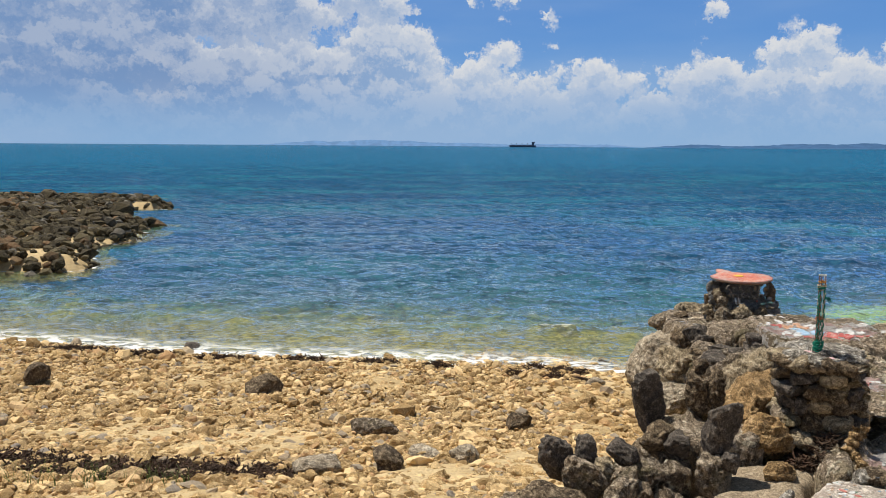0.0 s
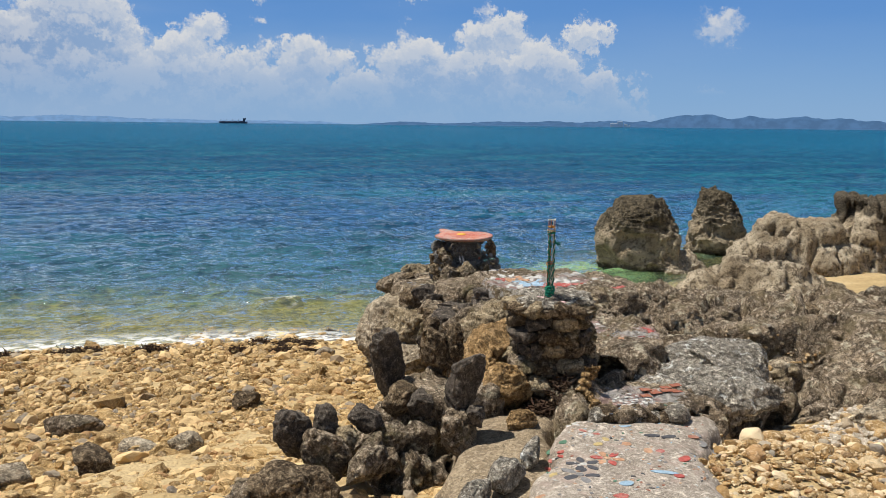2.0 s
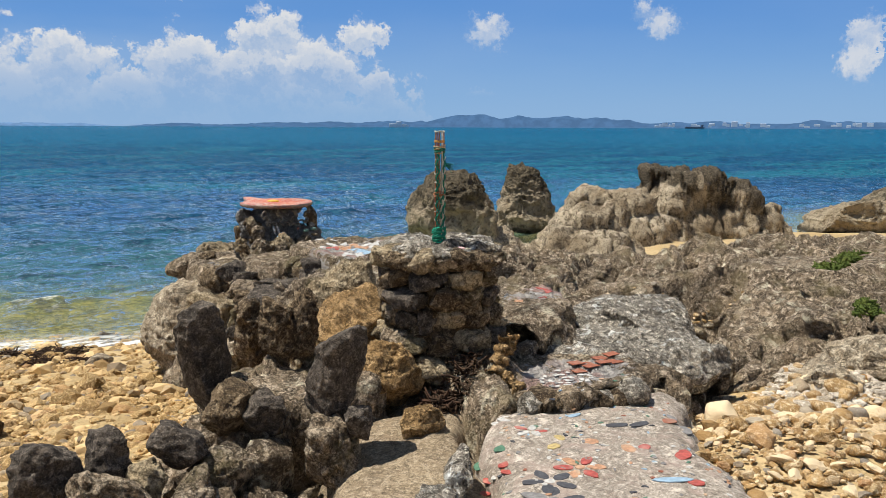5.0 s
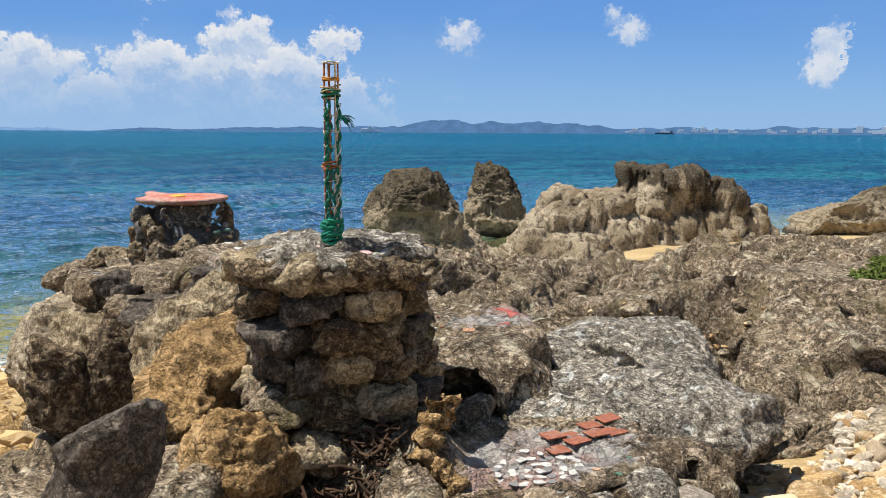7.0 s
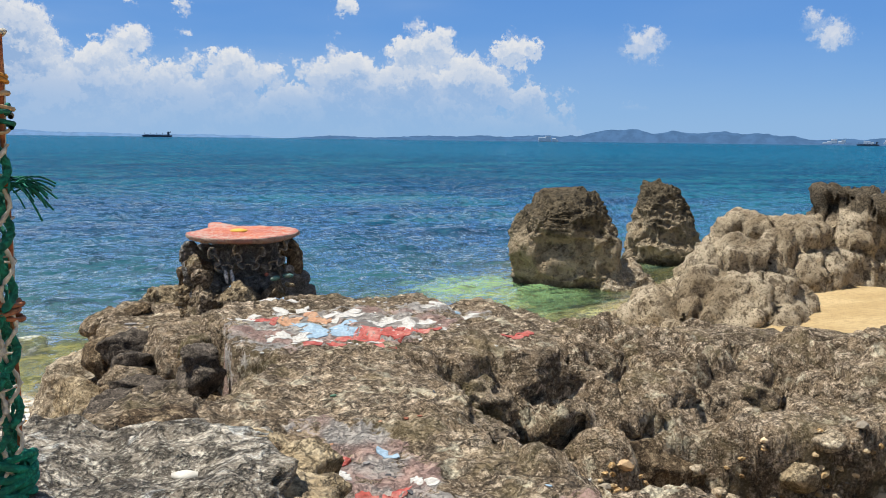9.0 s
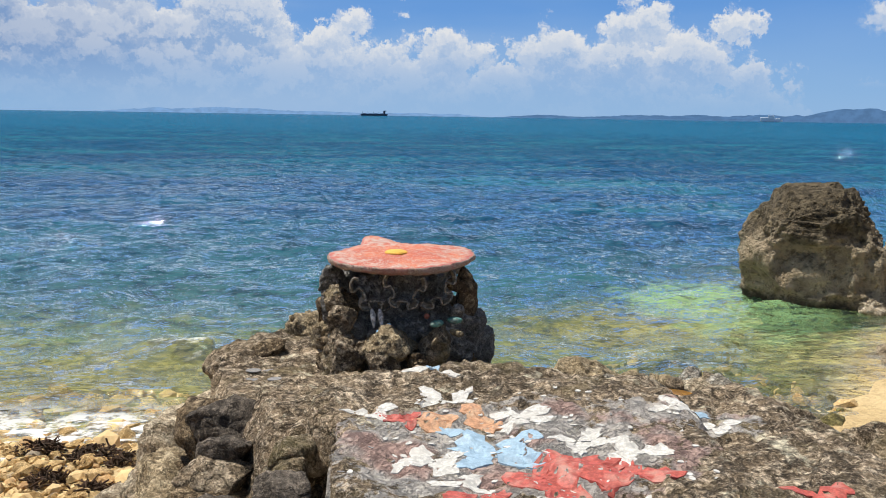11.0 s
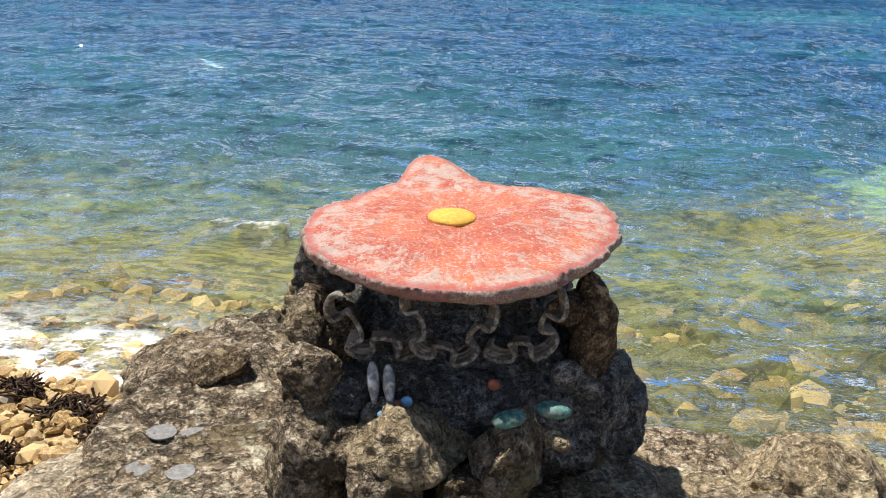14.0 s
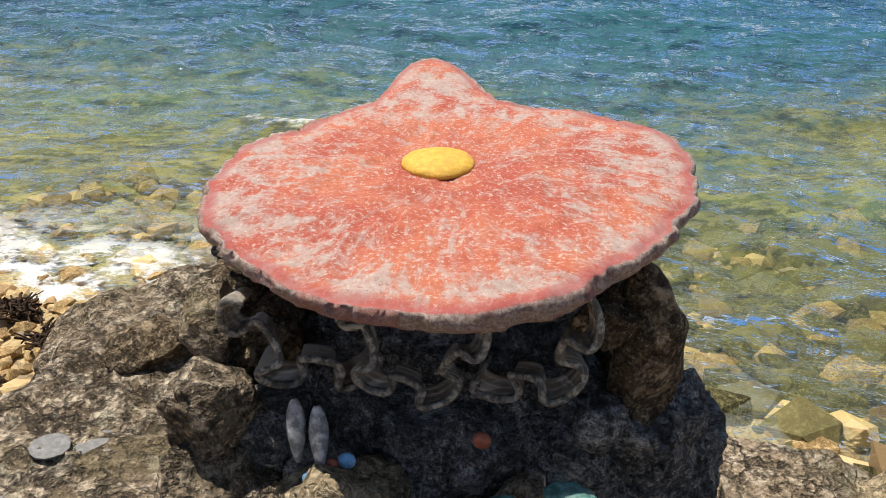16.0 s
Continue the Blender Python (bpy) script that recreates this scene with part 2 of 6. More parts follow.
def stone(name, dark, mid, light, size=1.0, bump=0.5, rough=0.92, lichen=None, random_tint=0.0, spots=0.35, washes=(), crease_shade=0.7):
    """Weathered limestone or lava: broad stains, grain, pits and pale crust; shade of pits and crevices is painted in.
    """
    m, k, out = material(name)
    geo = k.add("ShaderNodeNewGeometry")
    pos = geo.outputs["Position"]
    broad = k.noise(pos, 1.7 / size, 5, 0.6)
    grain = k.noise(pos, 14 / size, 6, 0.65)
    fine = k.noise(pos, 75 / size, 4, 0.7)
    col = k.mix(k.remap(broad, 0.34, 0.66), dark, mid)
    col = k.mix(k.math("MULTIPLY", k.remap(grain, 0.48, 0.64), 0.85), col, light)
    col = k.mix(k.math("MULTIPLY", k.remap(fine, 0.50, 0.40), 0.50), col, tuple(c * 0.42 for c in dark))
    col = k.mix(k.math("MULTIPLY", k.remap(fine, 0.56, 0.64), 0.45), col, tuple(min(1, c * 1.25 + 0.03) for c in light))
    # shade inside pits and crevices, put into the colour as near-black
    pit_shade = k.math("MULTIPLY", k.remap(k.noise(pos, 33 / size, 3, 0.6), 0.47, 0.36), 0.5)
    col = k.mix(pit_shade, col, tuple(c * 0.25 for c in dark))
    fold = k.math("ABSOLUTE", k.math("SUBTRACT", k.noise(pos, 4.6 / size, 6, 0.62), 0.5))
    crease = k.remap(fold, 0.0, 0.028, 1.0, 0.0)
    col = k.mix(k.math("MULTIPLY", crease, crease_shade), col, tuple(c * 0.30 for c in dark))
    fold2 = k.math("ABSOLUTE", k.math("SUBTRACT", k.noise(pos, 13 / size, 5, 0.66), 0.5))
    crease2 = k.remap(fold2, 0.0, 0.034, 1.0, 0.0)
    col = k.mix(k.math("MULTIPLY", crease2, crease_shade * 0.62), col, tuple(c * 0.22 for c in dark))
    crust = k.math("MULTIPLY", k.remap(k.noise(pos, 5.5 / size, 7, 0.7), 0.55, 0.66), spots)
    col = k.mix(crust, col, tuple(min(1, c * 1.35 + 0.04) for c in light))
    if lichen:
        col = k.mix(k.math("MULTIPLY", k.remap(k.noise(pos, 2.6 / size, 6, 0.65), 0.50, 0.66), 0.6), col, lichen)
    if random_tint:
        isl = geo.outputs["Random Per Island"]
        obj = k.add("ShaderNodeObjectInfo").outputs["Random"]
        r = k.math("FRACT", k.math("ADD", isl, obj))
        r2 = k.math("FRACT", k.math("MULTIPLY", r, 7.31))
        col = k.mix(k.math("MULTIPLY", k.remap(r, 0.55, 1.0), random_tint), col, light)
        col = k.mix(k.math("MULTIPLY", k.remap(r, 0.22, 0.0), random_tint), col, dark)
        col = k.mix(k.math("MULTIPLY", k.remap(r2, 0.86, 1.0), random_tint * 0.5), col, (0.50, 0.27, 0.13))
        col = k.mix(k.math("MULTIPLY", k.remap(r2, 0.14, 0.0), random_tint * 0.8), col, (0.26, 0.24, 0.21))
    if washes:
        sep = k.add("ShaderNodeSeparateXYZ", Vector=pos)
        where = 0.0
        for cx, cy, rx, ry in washes:
            u = k.math("DIVIDE", k.math("SUBTRACT", sep.outputs[0], cx), rx)
            v = k.math("DIVIDE", k.math("SUBTRACT", sep.outputs[1], cy), ry)
            where = k.math("MAXIMUM", where, k.remap(k.math("ADD", k.math("MULTIPLY", u, u), k.math("MULTIPLY", v, v)), 1.3, 0.3))
        ragged = k.remap(k.math("ADD", k.noise(pos, 7, 6, 0.7), k.math("MULTIPLY", where, 0.22)), 0.60, 0.68)
        thin = k.math("MULTIPLY", k.math("MULTIPLY", ragged, k.remap(where, 0.0, 0.35)), 0.8)
        wash = k.mix(k.remap(k.noise(pos, 3.2, 3, 0.5), 0.45, 0.60), (0.50, 0.47, 0.44), (0.50, 0.33, 0.29))
        col = k.mix(thin, col, wash)
    pit = k.voronoi(pos, 30 / size)
    height = k.math("ADD", k.math("MULTIPLY", grain, 1.0), k.math("ADD", k.math("MULTIPLY", fine, 0.3), k.math("ADD", k.math("MULTIPLY", k.remap(pit, 0.0, 0.35), 0.25), k.math("ADD", k.math("MULTIPLY", crease, -0.35), k.math("MULTIPLY", crease2, -0.30)))))
    b = k.add("ShaderNodeBump", Strength=bump, Distance=0.06 * size, Height=height)
    s = k.add("ShaderNodeBsdfPrincipled", Base_Color=col, Roughness=rough, Normal=b)
    s.inputs["Specular IOR Level"].default_value = 0.25
    k.put(out.inputs[0], s)
    return m


def plain(name, colour, rough=0.6, metal=0.0, vary=0.25, scale=40, bump=0.2, second=None):
    m, k, out = material(name)
    pos = k.add("ShaderNodeNewGeometry").outputs["Position"]
    n = k.noise(pos, scale, 5, 0.65)
    n2 = k.noise(pos, scale * 0.17, 4, 0.6)
    col = k.mix(k.remap(n, 0.4, 0.65), tuple(c * (1 - vary) for c in colour), tuple(min(1, c * (1 + vary)) for c in colour))
    col = k.mix(k.math("MULTIPLY", k.remap(n2, 0.48, 0.68), 0.6), col, second or tuple(c * (1 - vary) for c in colour))
    b = k.add("ShaderNodeBump", Strength=bump, Distance=0.01, Height=n)
    s = k.add("ShaderNodeBsdfPrincipled", Base_Color=col, Roughness=rough, Metallic=metal, Normal=b)
    s.inputs["Specular IOR Level"].default_value = 0.3
    k.put(out.inputs[0], s)
    return m


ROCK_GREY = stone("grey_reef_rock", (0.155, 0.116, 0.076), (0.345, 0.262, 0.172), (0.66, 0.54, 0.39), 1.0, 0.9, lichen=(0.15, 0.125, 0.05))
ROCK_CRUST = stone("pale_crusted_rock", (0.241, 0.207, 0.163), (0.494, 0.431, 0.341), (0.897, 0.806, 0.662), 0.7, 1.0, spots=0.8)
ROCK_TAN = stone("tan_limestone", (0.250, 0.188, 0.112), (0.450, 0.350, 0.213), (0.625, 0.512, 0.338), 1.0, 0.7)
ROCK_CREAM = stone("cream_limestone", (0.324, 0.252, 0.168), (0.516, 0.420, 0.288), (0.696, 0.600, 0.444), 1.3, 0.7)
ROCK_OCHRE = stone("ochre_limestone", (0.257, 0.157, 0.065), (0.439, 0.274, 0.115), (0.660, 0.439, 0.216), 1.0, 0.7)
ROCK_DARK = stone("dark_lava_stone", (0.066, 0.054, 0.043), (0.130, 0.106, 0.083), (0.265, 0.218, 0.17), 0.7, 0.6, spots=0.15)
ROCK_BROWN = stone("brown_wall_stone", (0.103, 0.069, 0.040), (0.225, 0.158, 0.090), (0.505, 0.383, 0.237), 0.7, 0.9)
COBBLE = stone("beach_cobble", (0.255, 0.157, 0.061), (0.586, 0.373, 0.149), (0.842, 0.605, 0.307), 0.5, 0.5, random_tint=0.9, spots=0.15, crease_shade=0.25)
COBBLE_GOLD = stone("golden_cobble", (0.330, 0.195, 0.075), (0.600, 0.385, 0.165), (0.84, 0.67, 0.43), 0.5, 0.5, random_tint=1.0, spots=0.15, crease_shade=0.25)
COBBLE_PALE = stone("pale_coral_pebble", (0.42, 0.34, 0.24), (0.66, 0.56, 0.43), (0.86, 0.78, 0.66), 0.5, 0.5, random_tint=0.6, spots=0.15, crease_shade=0.25)
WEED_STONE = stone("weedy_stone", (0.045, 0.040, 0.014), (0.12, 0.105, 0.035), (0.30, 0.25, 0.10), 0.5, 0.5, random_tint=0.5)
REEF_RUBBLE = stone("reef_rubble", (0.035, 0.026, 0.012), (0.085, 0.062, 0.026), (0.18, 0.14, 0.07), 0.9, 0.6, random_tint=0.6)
CONCRETE = stone("worn_concrete", (0.312, 0.258, 0.202), (0.500, 0.426, 0.347), (0.725, 0.636, 0.526), 0.45, 0.6, lichen=(0.44, 0.33, 0.27), spots=0.6, crease_shade=0.35)


def ground_material():
    m, k, out = material("coral_sand")
    pos = k.add("ShaderNodeNewGeometry").outputs["Position"]
    z = k.add("ShaderNodeSeparateXYZ", Vector=pos).outputs[2]
    broad = k.noise(pos, 0.55, 5, 0.6)
    grain = k.noise(pos, 9, 6, 0.7)
    fine = k.voronoi(pos, 26)
    dry = k.mix(k.remap(broad, 0.35, 0.65), (0.47, 0.335, 0.16), (0.60, 0.45, 0.24))
    dry = k.mix(k.math("MULTIPLY", k.remap(grain, 0.45, 0.62), 0.4), dry, (0.30, 0.21, 0.105))
    bed = k.mix(k.remap(k.noise(pos, 0.9, 5, 0.6), 0.40, 0.62), (0.40, 0.33, 0.13), (0.13, 0.12, 0.04))
    bed = k.mix(k.math("MULTIPLY", k.remap(k.voronoi(pos, 2.6), 0.25, 0.6), 0.5), bed, (0.52, 0.44, 0.22))
    bed = k.mix(k.remap(k.noise(pos, 3.4, 5, 0.65), 0.47, 0.56, 0.0, 0.85), bed, (0.075, 0.068, 0.026))
    col = k.mix(k.remap(z, -0.03, -0.22), dry, bed)
    height = k.math("ADD", grain, k.math("MULTIPLY", fine, 0.7))
    b = k.add("ShaderNodeBump", Strength=0.8, Distance=0.05, Height=height)
    s = k.add("ShaderNodeBsdfPrincipled", Base_Color=col, Roughness=0.9, Normal=b)
    s.inputs["Specular IOR Level"].default_value = 0.2
    k.put(out.inputs[0], s)
    return m


def water_material():
    """Clear over the shallows, teal where it is deep, its tone shifting with distance; foam where it breaks."""
    m, k, out = material("sea_water")
    pos = k.add("ShaderNodeNewGeometry").outputs["Position"]
    depth = k.attribute("depth")
    far = k.attribute("far")
    patch = k.noise(k.scaled(pos, (0.05, 0.11, 0.1)), 1.0, 5, 0.6)
    streak = k.noise(k.scaled(pos, (0.010, 0.035, 0.1)), 1.0, 4, 0.55)
    fine = k.noise(k.scaled(pos, (3.2, 4.6, 1.0)), 1.0, 8, 0.72)
    chop = k.noise(k.scaled(pos, (1.0, 1.7, 1.0)), 1.0, 9, 0.72)
    wide = k.noise(k.scaled(pos, (0.30, 0.62, 1.0)), 1.0, 10, 0.78)
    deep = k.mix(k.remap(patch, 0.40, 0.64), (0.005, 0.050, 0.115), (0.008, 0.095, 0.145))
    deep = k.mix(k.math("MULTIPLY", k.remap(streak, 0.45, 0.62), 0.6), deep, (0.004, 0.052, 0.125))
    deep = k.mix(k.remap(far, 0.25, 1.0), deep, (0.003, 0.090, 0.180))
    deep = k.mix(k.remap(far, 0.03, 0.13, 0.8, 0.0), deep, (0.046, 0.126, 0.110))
    shoal = k.mix(k.remap(patch, 0.42, 0.60), (0.20, 0.205, 0.068), (0.085, 0.20, 0.115))
    stones = k.noise(k.scaled(pos, (1.0, 1.6, 1.0)), 1.7, 6, 0.65)
    shoal = k.mix(k.remap(stones, 0.50, 0.62, 0.0, 0.75), shoal, (0.040, 0.050, 0.022))
    shoal = k.mix(k.remap(stones, 0.47, 0.38, 0.0, 0.5), shoal, (0.26, 0.26, 0.12))
    col = k.mix(k.remap(k.math("ADD", depth, k.remap(stones, 0.35, 0.65, -0.35, 0.35)), 0.45, 1.5), shoal, deep)
    sx = k.add("ShaderNodeSeparateXYZ", Vector=pos)
    u = k.math("DIVIDE", k.math("SUBTRACT", sx.outputs[0], 12.9), 2.3)
    v = k.math("DIVIDE", k.math("SUBTRACT", sx.outputs[1], 22.4), 2.7)
    spot = k.math("ADD", k.math("ADD", k.math("MULTIPLY", u, u), k.math("MULTIPLY", v, v)), k.remap(stones, 0.3, 0.7, -0.45, 0.45))
    col = k.mix(k.remap(spot, 1.25, 0.25, 0.0, 0.92), col, (0.27, 0.47, 0.20))
    lagoon = k.math("MULTIPLY", k.remap(patch, 0.46, 0.62), k.math("MULTIPLY", k.remap(far, 0.05, 0.09), k.remap(far, 0.34, 0.16)))
    col = k.mix(k.math("MULTIPLY", lagoon, k.remap(sx.outputs[0], 6.0, 20.0, 0.05, 0.45)), col, (0.015, 0.16, 0.19))
    # dark wave faces and pale sky sheen, painted into the body colour by noise
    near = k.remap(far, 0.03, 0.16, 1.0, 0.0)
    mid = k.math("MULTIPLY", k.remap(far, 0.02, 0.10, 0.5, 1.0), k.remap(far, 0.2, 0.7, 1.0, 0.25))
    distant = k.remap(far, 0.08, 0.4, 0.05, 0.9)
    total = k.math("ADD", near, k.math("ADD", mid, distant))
    ripple_shade = k.math("ADD", k.math("MULTIPLY", fine, near), k.math("ADD", k.math("MULTIPLY", chop, mid), k.math("MULTIPLY", wide, distant)))
    ripple_shade = k.math("DIVIDE", ripple_shade, total)
    dark = k.remap(ripple_shade, 0.50, 0.44, 0.0, 0.7)
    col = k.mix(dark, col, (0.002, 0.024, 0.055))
    col = k.mix(k.remap(ripple_shade, 0.52, 0.58, 0.0, 0.30), col, (0.06, 0.18, 0.21))
    ripple = k.noise(k.scaled(pos, (1.0, 1.55, 1.0)), 1.1, 5, 0.56)
    small = k.noise(k.scaled(pos, (1.0, 1.4, 1.0)), 7.0, 3, 0.5)
    height = k.math("ADD", k.math("MULTIPLY", ripple, 0.6), k.math("ADD", k.math("MULTIPLY", small, 0.035), k.math("MULTIPLY", wide, k.remap(far, 0.08, 0.6, 0.0, 2.6))))
    b = k.add("ShaderNodeBump", Strength=1.0, Distance=0.62, Height=height)
    body = k.add("ShaderNodeBsdfDiffuse", Color=col)
    gloss = k.add("ShaderNodeBsdfGlossy", Color=(1, 1, 1, 1), Roughness=0.025, Normal=b)
    fres = k.add("ShaderNodeFresnel", IOR=1.33, Normal=b)
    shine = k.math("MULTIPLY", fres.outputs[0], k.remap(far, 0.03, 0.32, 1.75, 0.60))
    clear = k.add("ShaderNodeBsdfTransparent", Color=(0.90, 0.98, 0.90, 1))
    seen = k.math("POWER", 2.718, k.math("MULTIPLY", depth, -1.55))
    under = k.add("ShaderNodeMixShader", Fac=seen)
    k.put(under.inputs[1], body)
    k.put(under.inputs[2], clear)
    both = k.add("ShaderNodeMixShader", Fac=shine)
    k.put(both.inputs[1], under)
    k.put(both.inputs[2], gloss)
    lace = k.noise(k.scaled(pos, (1.0, 1.5, 1.0)), 2.6, 8, 0.68)
    edge = k.math("MULTIPLY", k.remap(depth, 0.24, 0.03), k.remap(lace, 0.44, 0.58))
    lee = k.remap(k.add("ShaderNodeSeparateXYZ", Vector=pos).outputs[0], 4.6, 5.8, 1.0, 0.12)
    edge = k.math("MULTIPLY", edge, lee)
    crest = k.attribute("crest")
    caps = k.math("MULTIPLY", crest, k.remap(lace, 0.52, 0.64, 0.0, 0.7))
    specks = k.math("MULTIPLY", k.remap(k.noise(k.scaled(pos, (0.16, 0.5, 1)), 1.0, 7, 0.72), 0.735, 0.77), 0.8)
    foam = k.math("MAXIMUM", k.math("MAXIMUM", edge, caps), specks)
    froth = k.add("ShaderNodeBsdfDiffuse", Color=(0.80, 0.80, 0.76, 1))
    last = k.add("ShaderNodeMixShader", Fac=k.math("MULTIPLY", foam, 0.9))
    k.put(last.inputs[1], both)
    k.put(last.inputs[2], froth)
    k.put(out.inputs[0], last)
    return m


SAND = ground_material()
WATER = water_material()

# ---- lie of the land ----


def shore(x):
    """How far north the water's edge lies at x."""
    return np.interp(x, [-60, -30, -18, -10.6, -5, 0, 2.6, 3.8, 5, 7, 9, 11, 13, 15.5, 20, 28, 60], [46, 31, 23.5, 19.3, 18.0, 17.6, 17.2, 16.7, 16.3, 15.8, 15.8, 16.6, 18.8, 20.6, 21.6, 19.0, 14])


def land(x, y):
    """Height of beach, bank and sea bed, and of an added slope behind."""
    x, y = np.asarray(x, float), np.asarray(y, float)
    d = shore(x) - y
    up = np.clip(d, 0, 18)
    z = 0.05 * up + 0.0078 * up ** 2
    down = np.clip(-d, 0, None)
    z = z - np.minimum(0.15 * down + 0.012 * down ** 2, 4.0)
    # the stony spit to the west
    p = np.stack([x * 0.35, y * 0.35, x * 0], -1).reshape(-1, 3)
    rag = fbm(p, 4, 5).reshape(x.shape)
    edge = np.interp(y, [20, 27, 35, 45, 55, 73, 80], [-20, -14.6, -13.4, -15.6, -20, -24, -60]) + 2.0 * rag
    spit = step(edge - x, -1.2, 2.5) * step(y, 22, 27) * (1 - step(y, 66, 76))
    z = np.where(spit > 0, np.maximum(z, -0.9 + spit * (1.35 + 0.12 * rag) - 3.0 * (spit < 0.05)), z)
    # an unseen slope, added behind the beach to hold back southern sky light
    z = z + 5.0 * step(-y, 5.0, 24.0)
    # banks of shingle beside the path
    z = z + 0.40 * np.exp(-(((x - 4.9) / 1.4) ** 2 + ((y - 6.1) / 1.1) ** 2)) + 0.42 * np.exp(-(((x - 7.1) / 1.2) ** 2 + ((y - 7.2) / 0.9) ** 2))
    # a shoal of sand by the two tall rocks
    shoal = np.exp(-(((x - 11.3) / 3.2) ** 2 + ((y - 21.0) / 2.6) ** 2))
    z = np.where(z < -0.45, z + (-0.40 - z) * shoal * 0.95, z)
    return z


def polar(r0, r1, grow, angles, cx, cy):
    n = int(math.log(r1 / r0) / math.log(grow)) + 1
    r = r0 * grow ** np.arange(n + 1)
    rr, aa = np.meshgrid(r, angles, indexing="ij")
    x, y = cx + rr * np.cos(aa), cy + rr * np.sin(aa)
    return rr, x, y


def grid_faces(n, m, wrap=False):
    i, j = np.meshgrid(np.arange(n - 1), np.arange(m if wrap else m - 1), indexing="ij")
    j2 = (j + 1) % m
    return np.stack([i * m + j, (i + 1) * m + j, (i + 1) * m + j2, i * m + j2], -1).reshape(-1, 4)


def build_ground():
    rr, x, y = polar(0.25, 4850, 1.036, np.linspace(0, 2 * np.pi, 280, endpoint=False), 2.0, 9.0)
    z = land(x, y)
    p = np.stack([x, y, 0 * x], -1).reshape(-1, 3)
    near = np.exp(-rr / 60)
    z = z + near * (0.05 * fbm(p * 0.9, 3, 11) + 0.02 * fbm(p * 4, 3, 12)).reshape(x.shape)
    me = mesh_from("ground", np.stack([x, y, z], -1).reshape(-1, 3), grid_faces(*x.shape, wrap=True), SAND)
    return thing("ground", "tan coral sand and shingle sloping down under the sea", "ground", kind="structure", data=me)


def build_sea():
    angles = np.radians(np.concatenate([np.linspace(-25, 18, 60, endpoint=False), np.linspace(18, 132, 820, endpoint=False), np.linspace(132, 205, 120)]))
    r = np.concatenate([4.0 * 1.008 ** np.arange(360), 4.0 * 1.008 ** 360 * 1.0165 ** np.arange(257)])
    rr, aa = np.meshgrid(r, angles, indexing="ij")
    x, y = 2.0 + rr * np.cos(aa), 9.0 + rr * np.sin(aa)
    bed = land(x, y)
    depth = np.clip(-bed, 0, 4)
    p = np.stack([x, y, 0 * x], -1).reshape(-1, 3)
    q = p + 0.55 * np.stack([fbm(p * 0.45, 4, 21), fbm(p * 0.45 + 9, 4, 22), 0 * p[:, 0]], 1)
    swell = 0.0
    for length, amp, turn in ((6.5, 0.085, 95), (3.4, 0.075, 80), (2.1, 0.062, 108), (1.25, 0.046, 72), (0.80, 0.026, 116), (0.52, 0.009, 86)):
        a = radians(turn)
        ph = (q[:, 0] * math.cos(a) + q[:, 1] * math.sin(a)) * 2 * np.pi / length
        swell = swell + amp * (1 - 2 * np.abs(np.sin(ph / 2))) * (0.55 + 0.9 * value_noise(p * np.array([0.5, 0.8, 1]) / length ** 0.7 + length, 4))
    swell = swell + 0.06 * fbm(p * np.array([0.9, 1.9, 1]), 4, 31)
    swell = swell.reshape(x.shape)
    fade = np.clip(depth / 0.55, 0.16, 1) * np.exp(-rr / 260)
    z = swell * fade
    # one low breaker that runs along the beach
    line = shore(x) + 2.9 + 0.7 * value_noise(p * 0.25, 8).reshape(x.shape)
    roller = np.exp(-((y - line) / 0.30) ** 2) * (x < 3.4) * step(value_noise(p * 0.33 + 3, 9).reshape(x.shape), -0.05, 0.45)
    z = z + 0.13 * roller
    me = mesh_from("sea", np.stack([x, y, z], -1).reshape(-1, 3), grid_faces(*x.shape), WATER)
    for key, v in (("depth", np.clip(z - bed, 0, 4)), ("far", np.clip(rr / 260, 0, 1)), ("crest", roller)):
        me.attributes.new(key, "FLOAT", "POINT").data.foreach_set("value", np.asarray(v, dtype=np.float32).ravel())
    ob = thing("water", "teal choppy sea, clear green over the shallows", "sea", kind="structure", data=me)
    ob.visible_shadow = False
    return ob


ground = build_ground()
sea = build_sea()

# ---- the reef rock underfoot and around ----
MOUNDS = []


def mound(cx, cy, rx, ry, turn, top, slope):
    MOUNDS.append((cx, cy, rx, ry, radians(turn), top, slope))


mound(5.04, 14.05, 0.90, 1.22, 0, 1.68, 3.6)      # shelf with the table
mound(6.70, 13.4, 1.15, 0.70, -8, 1.56, 1.3)
mound(5.48, 11.75, 0.86, 1.05, 0, 2.08, 5.0)      # painted platform
mound(5.3, 13.05, 0.85, 0.45, 0, 1.86, 2.8)
mound(6.35, 11.75, 0.7, 0.75, 0, 2.04, 2.2)
mound(4.85, 9.35, 0.55, 1.45, -8, 2.10, 3.0)     # way along the crest
mound(4.40, 7.25, 0.70, 0.42, 8, 1.92, 5.0)      # upper step
mound(5.45, 7.75, 0.95, 0.30, -6, 1.72, 1.3)     # pale ridge
mound(5.10, 10.5, 0.52, 0.75, 0, 2.04, 3.5)
mound(5.45, 8.55, 0.85, 0.55, 0, 1.84, 2.5)      # painted hollow
mound(7.3, 11.4, 1.1, 1.0, 10, 1.76, 1.0)
mound(9.1, 11.3, 1.6, 1.3, 0, 1.56, 1.1)
mound(8.3, 9.9, 0.8, 0.5, 15, 1.68, 0.9)
mound(10.6, 9.2, 1.7, 1.2, -12, 1.95, 0.6)
mound(8.8, 7.4, 0.8, 0.6, -10, 1.72, 1.6)
